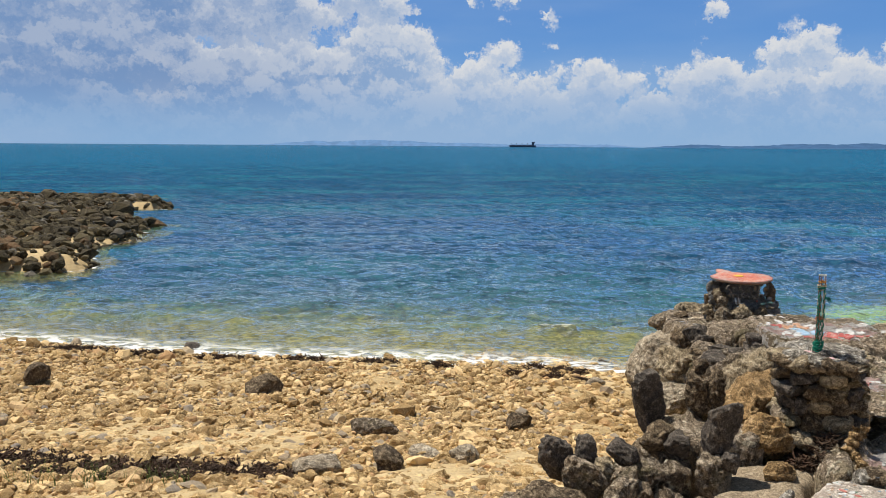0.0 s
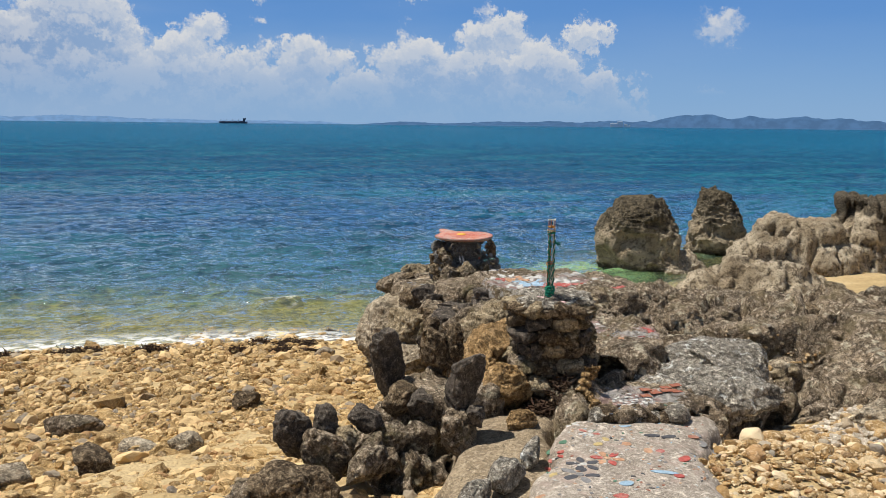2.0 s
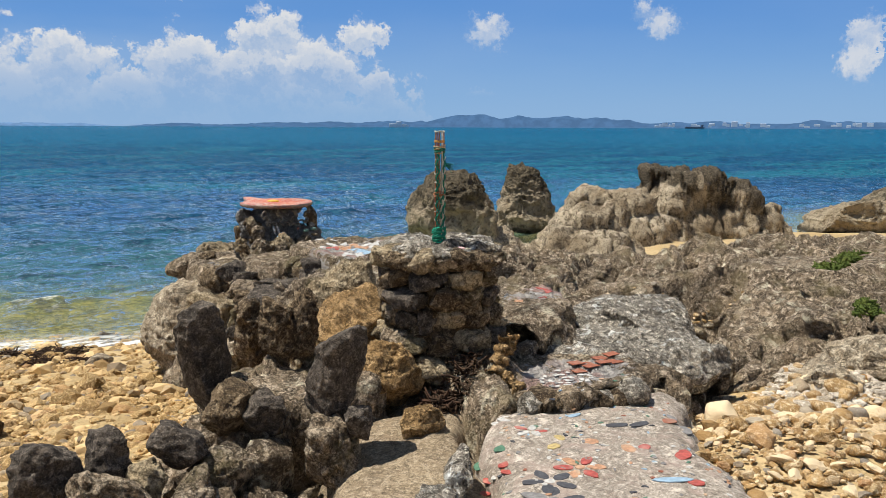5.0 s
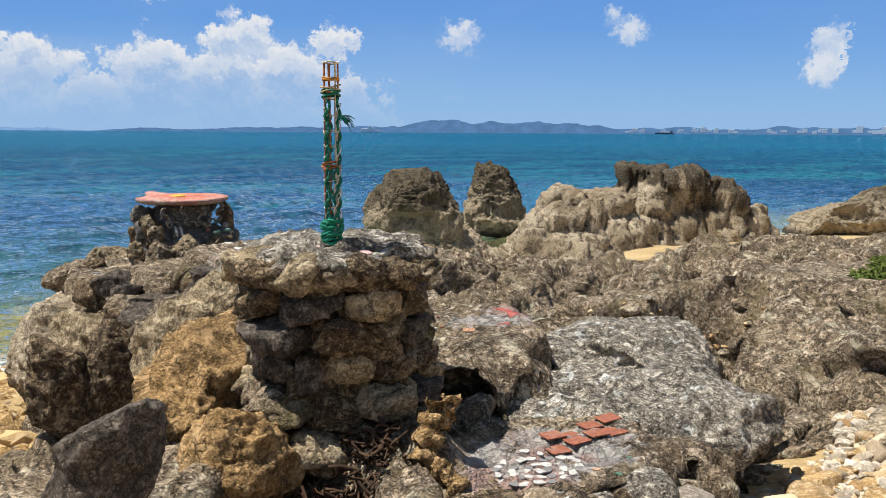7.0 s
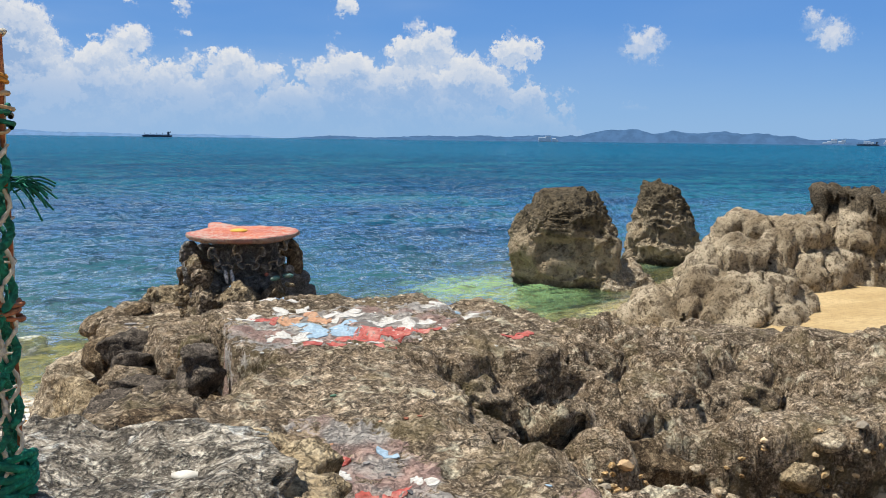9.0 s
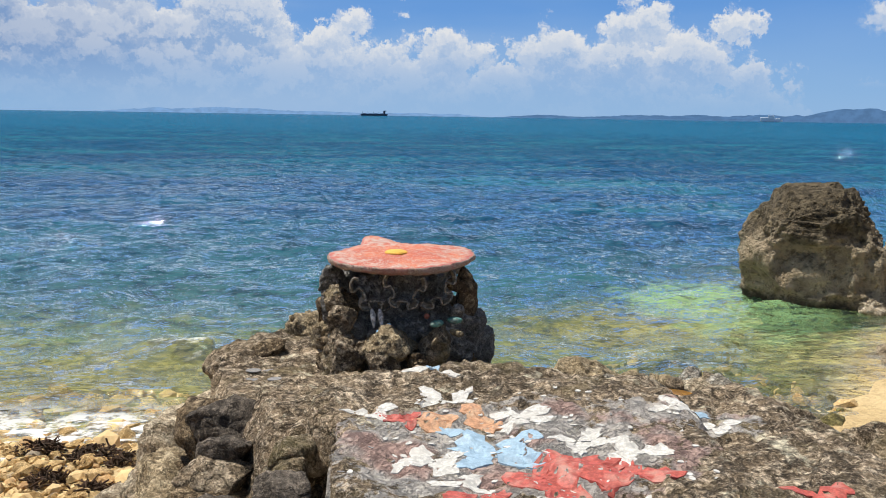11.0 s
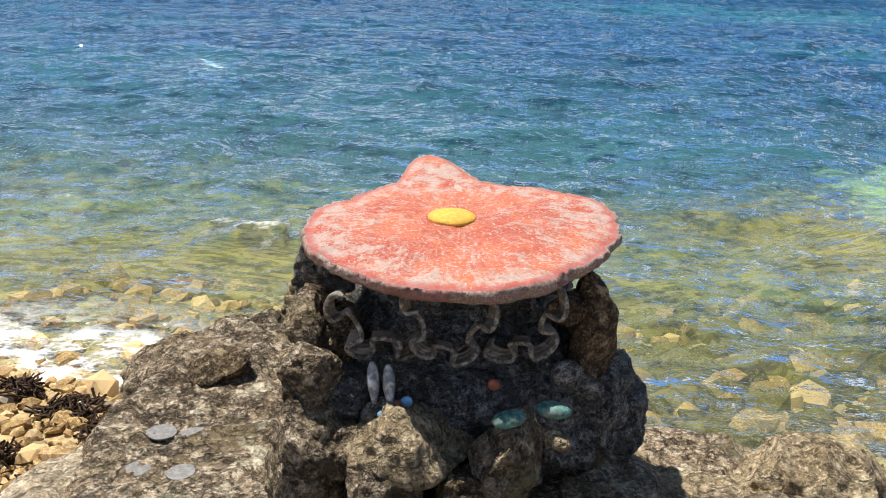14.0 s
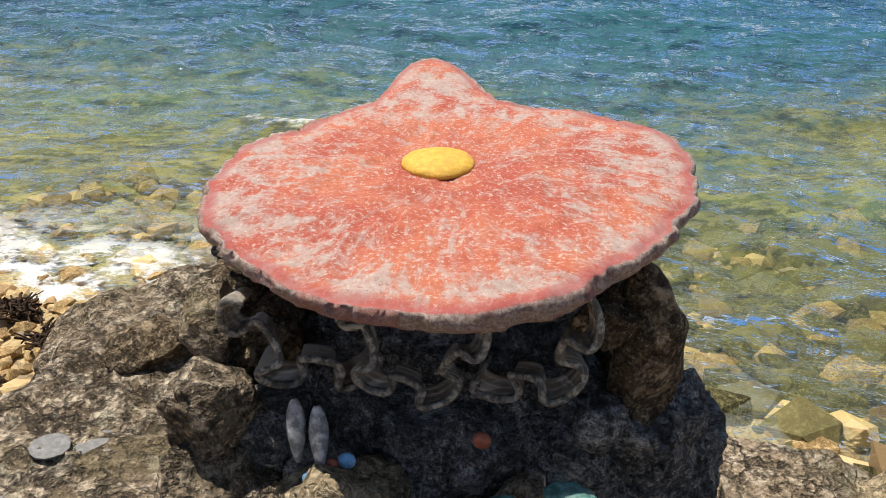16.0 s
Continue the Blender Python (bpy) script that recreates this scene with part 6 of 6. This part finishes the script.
# painted hollow, crest and platform
for x, y, size, paint, kind in ((5.45, 8.64, 0.10, "red", 4), (5.78, 8.52, 0.10, "red", 4), (4.86, 8.40, 0.05, "orange", 1), (5.02, 8.52, 0.06, "orange", 1), (5.12, 8.40, 0.06, "red", 1), (4.68, 9.50, 0.09, "red", 3), (4.82, 9.12, 0.08, "red", 3), (5.33, 12.12, 0.15, "orange", 3), (5.40, 11.76, 0.15, "blue", 4), (5.28, 11.95, 0.10, "blue", 2), (5.62, 11.46, 0.16, "red", 5), (5.86, 11.40, 0.13, "red", 3), (5.46, 11.02, 0.10, "red", 3), (5.24, 11.27, 0.11, "red", 3), (6.55, 11.24, 0.10, "red", 3), (5.05, 12.15, 0.08, "red", 3), (5.60, 12.05, 0.10, "white", 4), (5.78, 11.75, 0.11, "white", 4), (5.95, 11.60, 0.10, "white", 3), (5.12, 11.75, 0.11, "white", 4), (4.92, 12.25, 0.10, "white", 3), (5.30, 12.45, 0.12, "white", 4), (6.35, 12.02, 0.10, "white", 4), (6.55, 12.00, 0.08, "white", 3), (5.20, 11.50, 0.08, "white", 3), (6.48, 12.13, 0.05, "blue", 2), (5.50, 11.25, 0.06, "white", 2), (4.72, 9.36, 0.06, "white", 2), (4.98, 9.55, 0.05, "blue", 2), (5.0, 9.2, 0.06, "white", 2)):
    for i in range(kind):
        rr = np.random.RandomState(int(x * 1000 + y * 77 + i))
        a = i / max(kind, 1) * 2 * math.pi + x
        d = size * 0.75 if kind > 1 else 0
        px, py = x + d * 1.2 * math.cos(a), y + d * 0.8 * math.sin(a)
        drape("painted_patch", reef, px, py, size * rr.uniform(0.6, 0.95), size * rr.uniform(0.35, 0.6), math.degrees(a) + rr.uniform(-30, 30), paint, int(rr.randint(999)), paint + " painted cement patch", 0.28)
for i in range(120):
    x, y = r.normal(5.45, 0.42), r.normal(11.75, 0.40)
    if abs(x - 5.45) < 0.85 and abs(y - 11.75) < 0.85:
        lay("chip", kinds[(0, 3, 9, 1, 10, 13)[r.randint(6)]], reef, x, y, r.uniform(0, 360))
for i in range(60):
    x, y = r.uniform(4.55, 5.9), (r.uniform(8.3, 10.2) if i % 2 else r.uniform(8.3, 8.8))
    lay("chip", kinds[r.randint(20)], reef, x, y, r.uniform(0, 360))
for x, y, s, paint in ((4.27, 14.29, 0.055, "grey"), (4.38, 14.33, 0.058, "grey"), (4.42, 14.05, 0.05, "grey"), (4.27, 14.06, 0.045, "grey"), (4.53, 13.69, 0.035, "orange"), (4.63, 13.68, 0.035, "orange"), (4.86, 14.00, 0.03, "red"), (4.83, 13.92, 0.03, "red")):
    lay("disc", chip_mesh("disc", oval(s, s * 0.95, 14, 0.05, 2), paint, 0.003), reef, x, y, 0, paint + " disc set in the rock")
for x, y, t in ((5.20, 12.85, 0), (5.31, 12.90, 80), (5.38, 12.80, 150)):
    drape("petal", reef, x, y, 0.075, 0.04, t, "blue" if t == 80 else "white", 4, "pale blue and white tile petal", 0.08)
PAINTS["pool"] = plain("rusty_pool", (0.26, 0.13, 0.03), 0.12, vary=0.3, scale=8, bump=0.05, second=(0.14, 0.085, 0.03))
drape("rock_pool", reef, 7.12, 13.60, 0.30, 0.15, -5, "pool", 7, "shallow rusty pool in the rock", 0.2, 0.012)
# a branch of old coral beside the step
limb = thing("coral_branch", "brown branch of old coral leaning on the pillar", "coral")
limb.matrix_basis = Matrix.Translation((3.82, 7.30, 1.80))
for k, (a, b, r0) in enumerate((((0.05, -0.22, -0.02), (-0.04, 0.02, 0.16), 0.055), ((-0.04, 0.02, 0.14), (0.05, 0.06, 0.36), 0.06), ((0.04, 0.05, 0.26), (0.10, 0.02, 0.38), 0.045))):
    t = np.linspace(0, 1, 24)[:, None]
    pts = np.array(a) * (1 - t) + np.array(b) * t
    v, f = tube(pts, r0 * (1 - 0.25 * t[:, 0]) * (1 + 0.25 * np.sin(t[:, 0] * 19 + k)), 16)
    v = v + 0.018 * np.stack([ridged(v * 18, 3, k), ridged(v * 18 + 4, 3, k), ridged(v * 18 + 8, 3, k)], 1)
    part("limb", mesh_from("limb", v, f, ROCK_OCHRE), limb, "knobbly coral limb")

# ---- weed, moss and grass ----
WEED = plain("dry_brown_weed", (0.060, 0.034, 0.018), 0.85, vary=0.5, scale=30, second=(0.075, 0.030, 0.015))
MOSS = plain("green_moss", (0.085, 0.12, 0.02), 0.9, vary=0.4, scale=40, second=(0.14, 0.15, 0.03))
BLADE = plain("grass_blade", (0.10, 0.17, 0.035), 0.7, vary=0.3)


def frond_heap(name, place, spread, count, mat, seed, label, category, height=0.05, length=0.12):
    rr = np.random.RandomState(seed)
    bits = []
    for i in range(count):
        a = rr.uniform(0, 2 * math.pi)
        d = math.sqrt(rr.rand())
        x, y = d * spread[0] * math.cos(a), d * spread[1] * math.sin(a)
        z0 = max(lie2(place[0] + x, place[1] + y)[0], -0.05) + rr.uniform(0.2, 1.6) * height * (1 - d * 0.6)
        w = rr.normal(size=3) * np.array([1, 1, 0.35])
        w /= np.linalg.norm(w)
        t = np.linspace(0, 1, 5)[:, None]
        pts = np.array([place[0] + x, place[1] + y, z0]) + w * t * rr.uniform(0.4, 1) * length + 0.02 * np.sin(t * 5 + i) * rr.normal(size=3)
        bits.append(tube(pts, 0.008 * rr.uniform(0.5, 1.4), 4))
    return thing(name, label, category, "", "stuff", mesh_from(name, *join(bits), mat))


frond_heap("seaweed_heap", (3.50, 7.48), (0.22, 0.14), 260, WEED, 1, "heap of dark red-brown dried seaweed", "seaweed", 0.06)
frond_heap("seaweed_patch", (-3.1, 8.85), (1.6, 0.55), 4500, WEED, 2, "wide patch of dark dried seaweed on the shingle", "seaweed", 0.06, 0.09)
frond_heap("seaweed_patch", (-5.0, 9.2), (0.9, 0.45), 1500, WEED, 3, "patch of dark dried seaweed on the shingle", "seaweed", 0.06, 0.09)
for i, (x, y, s) in enumerate(((1.99, 17.1, 0.22), (2.54, 16.85, 0.24), (2.93, 16.6, 0.20), (1.5, 16.5, 0.15), (-0.07, 17.2, 0.3), (-1.4, 17.45, 0.5), (-3.0, 17.6, 0.6), (-4.8, 17.7, 0.7), (-6.6, 18.0, 0.8), (-8.4, 18.4, 0.9), (2.3, 16.2, 0.16), (2.75, 15.9, 0.18))):
    frond_heap("seaweed_tuft", (x, y), (s, 0.14), int(420 * s) + 60, WEED, 10 + i, "dark clump of washed-up seaweed at the tideline", "seaweed", 0.09, 0.13)
for i, (x, y, s) in enumerate(((8.4, 7.3, 0.16), (8.9, 7.6, 0.14), (9.6, 8.4, 0.25), (10.3, 8.6, 0.2), (9.1, 8.0, 0.12), (11.2, 9.0, 0.3))):
    frond_heap("moss_cushion", (x, y), (s, s * 0.6), 420, MOSS, 40 + i, "yellow-green moss cushion on grey rock", "moss", 0.035, 0.04)
bits = []
for i in range(130):
    x, y = r.uniform(-4.9, -2.6), r.uniform(7.9, 8.35)
    z = lie2(x, y)[0]
    t = np.linspace(0, 1, 6)[:, None]
    bend = r.normal(size=2) * 0.10
    pts = np.array([x, y, z]) + np.c_[bend[0] * t ** 2, bend[1] * t ** 2, t * r.uniform(0.12, 0.32)]
    bits.append(tube(pts, 0.004 * (1.05 - t[:, 0]), 4))
thing("grass_tuft", "sparse green grass at the bank's edge", "grass", "", "stuff", mesh_from("grass_tuft", *join(bits), BLADE))

# ---- shingle: coral cobbles ----
v1, f1 = ball(2)


def cobble_shape(seed):
    rr = np.random.RandomState(seed)
    p = v1 * (1 + 0.22 * fbm(v1 * 1.4 + rr.rand(3) * 40, 2, seed))[:, None]
    for c in range(7):
        n = rr.normal(size=3)
        n /= np.linalg.norm(n)
        over = np.maximum(p @ n - rr.uniform(0.55, 0.85), 0)
        p = p - over[:, None] * n
    p = p * (1 + 0.14 * fbm(v1 * 4.5 + seed, 2, seed))[:, None]
    return p * np.array([1.2, 0.85, rr.uniform(0.45, 0.75)])


v0, f0 = ball(1)
SHAPES = [cobble_shape(900 + i) for i in range(16)]


def small_shape(seed):
    rr = np.random.RandomState(seed)
    return v0 * (1 + 0.25 * rr.uniform(-1, 1, (len(v0), 1))) * np.array([1.2, 0.9, rr.uniform(0.5, 0.8)])


SMALL = [small_shape(950 + i) for i in range(16)]


def scatter(name, xs, ys, radii, mat, label, category, seed, coarse=False, sink=0.25, ground_at=None):
    """Many loose stones in one mesh."""
    rr = np.random.RandomState(seed)
    z = land(xs, ys) if ground_at is None else ground_at
    shapes, faces = (SMALL, f0) if coarse else (SHAPES, f1)
    vs, fs, n = [], [], 0
    for i in range(len(xs)):
        p = shapes[rr.randint(16)] * radii[i]
        e = np.array(Euler((rr.uniform(-0.5, 0.5), rr.uniform(-0.5, 0.5), rr.uniform(0, 6.28))).to_matrix())
        vs.append(p @ e.T + np.array([xs[i], ys[i], z[i] + radii[i] * (0.55 - sink)]))
        fs.append(faces + n)
        n += len(p)
    return thing(name, label, category, "", "stuff", mesh_from(name, np.concatenate(vs), np.concatenate(fs), mat, smooth=False))


rr = np.random.RandomState(55)


def beach_points(n, x0, x1, y0, y1):
    x, y = rr.uniform(x0, x1, n), rr.uniform(y0, y1, n)
    ok = (y < shore(x) + 0.1) & (outcrop(x, y) < land(x, y) + 0.02)
    return x[ok], y[ok]


x, y = beach_points(29000, -7.0, 4.2, 7.8, 12.5)
s = np.exp(rr.normal(math.log(0.030), 0.5, len(x)))
big = s > 0.038
scatter("shingle_near", x[big], y[big], np.clip(s[big], 0.02, 0.19), COBBLE, "golden and white coral cobbles of the beach", "shingle", 1)
scatter("shingle_fine", x[~big], y[~big], np.clip(s[~big], 0.012, 0.19), COBBLE, "small golden coral pebbles of the beach", "shingle", 6, coarse=True)
x, y = beach_points(16000, -12, 4.4, 12.3, 19.3)
s = np.exp(rr.normal(math.log(0.044), 0.45, len(x)))
scatter("shingle_far", x, y, np.clip(s, 0.025, 0.22), COBBLE, "golden coral cobbles by the water", "shingle", 2, coarse=True)
x, y = beach_points(6000, -5, 3, 4.5, 7.9)
scatter("shingle_bank", x, y, np.clip(np.exp(rr.normal(math.log(0.034), 0.45, len(x))), 0.015, 0.14), COBBLE, "golden coral cobbles of the bank", "shingle", 3, coarse=True)
x, y = beach_points(8000, 3.7, 9.5, 3.2, 8.6)
s = np.exp(rr.normal(math.log(0.024), 0.48, len(x)))
scatter("shingle_east", x, y, np.clip(s, 0.014, 0.12), COBBLE_GOLD, "golden and white stones beside the path", "shingle", 4)
x, y = rr.uniform(-46, -11, 17000), rr.uniform(23, 76, 17000)
h = land(x, y)
x, y = x[h > -0.40], y[h > -0.40]
s = np.exp(rr.normal(math.log(0.17), 0.45, len(x)))
scatter("reef_rubble", x, y, np.clip(s, 0.08, 0.8), REEF_RUBBLE, "dark brown weed-covered rubble of the spit", "rubble", 5, coarse=True)
x, y = rr.uniform(5.6, 9.0, 6500), rr.uniform(8.7, 10.8, 6500)
ok = ((x - 7.3) / 1.5) ** 2 + ((y - 9.5 + 0.30 * (x - 7.3)) / 0.55) ** 2 < rr.uniform(0.55, 1.05, len(x))
x, y = x[ok], y[ok]
s = np.exp(rr.normal(math.log(0.024), 0.45, len(x)))
scatter("gravel_hollow", x, y, np.clip(s, 0.010, 0.09), COBBLE_GOLD, "golden gravel and small stones in a reef hollow", "gravel", 7, coarse=True, ground_at=np.array([lie2(float(a), float(b))[0] for a, b in zip(x, y)]))
x, y = beach_points(9000, 5.6, 8.9, 6.4, 8.4)
scatter("pebbles_pale", x, y, np.clip(np.exp(rr.normal(math.log(0.020), 0.45, len(x))), 0.009, 0.07), COBBLE_PALE, "whitish broken coral pebbles below the ridge", "pebbles", 8, coarse=True)
x, y = rr.uniform(0.5, 11.5, 5200), rr.uniform(14.6, 20.8, 5200)
deep = land(x, y)
ok = (deep < -0.03) & (deep > -0.85)
x, y = x[ok], y[ok]
s = np.exp(rr.normal(math.log(0.065), 0.6, len(x)))
x[len(x) // 3:] = np.where(x[len(x) // 3:] < 5.0, 11.0 - x[len(x) // 3:], x[len(x) // 3:])
half = len(x) // 3
scatter("sunken_cobbles", x[:half], y[:half], np.clip(s[:half], 0.03, 0.22), COBBLE, "tan cobbles lying under clear shallow water", "cobbles", 9, coarse=True, sink=0.4)
scatter("sunken_weed_stones", x[half:], y[half:], np.clip(s[half:], 0.03, 0.26), WEED_STONE, "weedy olive stones under clear shallow water", "stones", 10, coarse=True, sink=0.5)
# big single stones on the beach
for i, (x, y, s, mat, label) in enumerate(((-0.97, 11.3, (0.34, 0.22, 0.16), ROCK_GREY, "grey coral boulder lying on the shingle"), (-3.2, 14.5, (0.34, 0.26, 0.22), ROCK_BROWN, "brown coral boulder lying on the shingle"), (-7.5, 14.8, (0.30, 0.2, 0.24), ROCK_BROWN, "brown coral boulder near the water"), (-0.5, 10.4, (0.24, 0.16, 0.12), COBBLE, "broad tan coral cobble"), (-0.2, 10.0, (0.22, 0.15, 0.10), ROCK_CREAM, "broad white coral slab on shingle"), (1.15, 12.0, (0.22, 0.16, 0.14), ROCK_BROWN, "brown coral stone on the shingle"), (0.3, 9.7, (0.26, 0.18, 0.13), ROCK_CREAM, "pale coral slab on the shingle"), (-0.6, 9.2, (0.3, 0.2, 0.16), ROCK_BROWN, "brown pitted coral stone on shingle"), (-5.9, 18.9, (0.20, 0.16, 0.18), ROCK_DARK, "black rock awash in the shallows"), (3.65, 18.0, (0.22, 0.15, 0.14), ROCK_DARK, "black rock awash in the shallows"), (-1.4, 9.0, (0.30, 0.22, 0.13), ROCK_CREAM, "white coral slab half buried"), (3.0, 15.6, (0.2, 0.2, 0.12), ROCK_CREAM, "cream stone by the cliff foot"))):
    boulder(x, y, float(land(np.array([x]), np.array([y]))[0]) - 0.05, s, mat, 800 + i, label, (0, 0, i * 40), level=4, grain=0.08, pits=0.05)
# the stones nearest to the path, each on its own
meshes = [mesh_from("cobble", p, f1, COBBLE_GOLD, smooth=False) for p in SHAPES]
x, y = beach_points(1300, 3.9, 6.4, 4.6, 6.9)
for i in range(min(len(x), 460)):
    s = float(np.clip(np.exp(rr.normal(math.log(0.027), 0.45)), 0.014, 0.10))
    z = float(lie2(float(x[i]), float(y[i]))[0])
    if z > float(land(x[i:i + 1], y[i:i + 1])[0]) + 0.10:
        continue
    part("cobble", meshes[rr.randint(16)], ground, "", Matrix.Translation((x[i], y[i], z + 0.25 * s)) @ pose(0, 0, 0, rr.uniform(-25, 25), rr.uniform(-25, 25), rr.uniform(0, 360)) @ Matrix.Scale(s, 4))
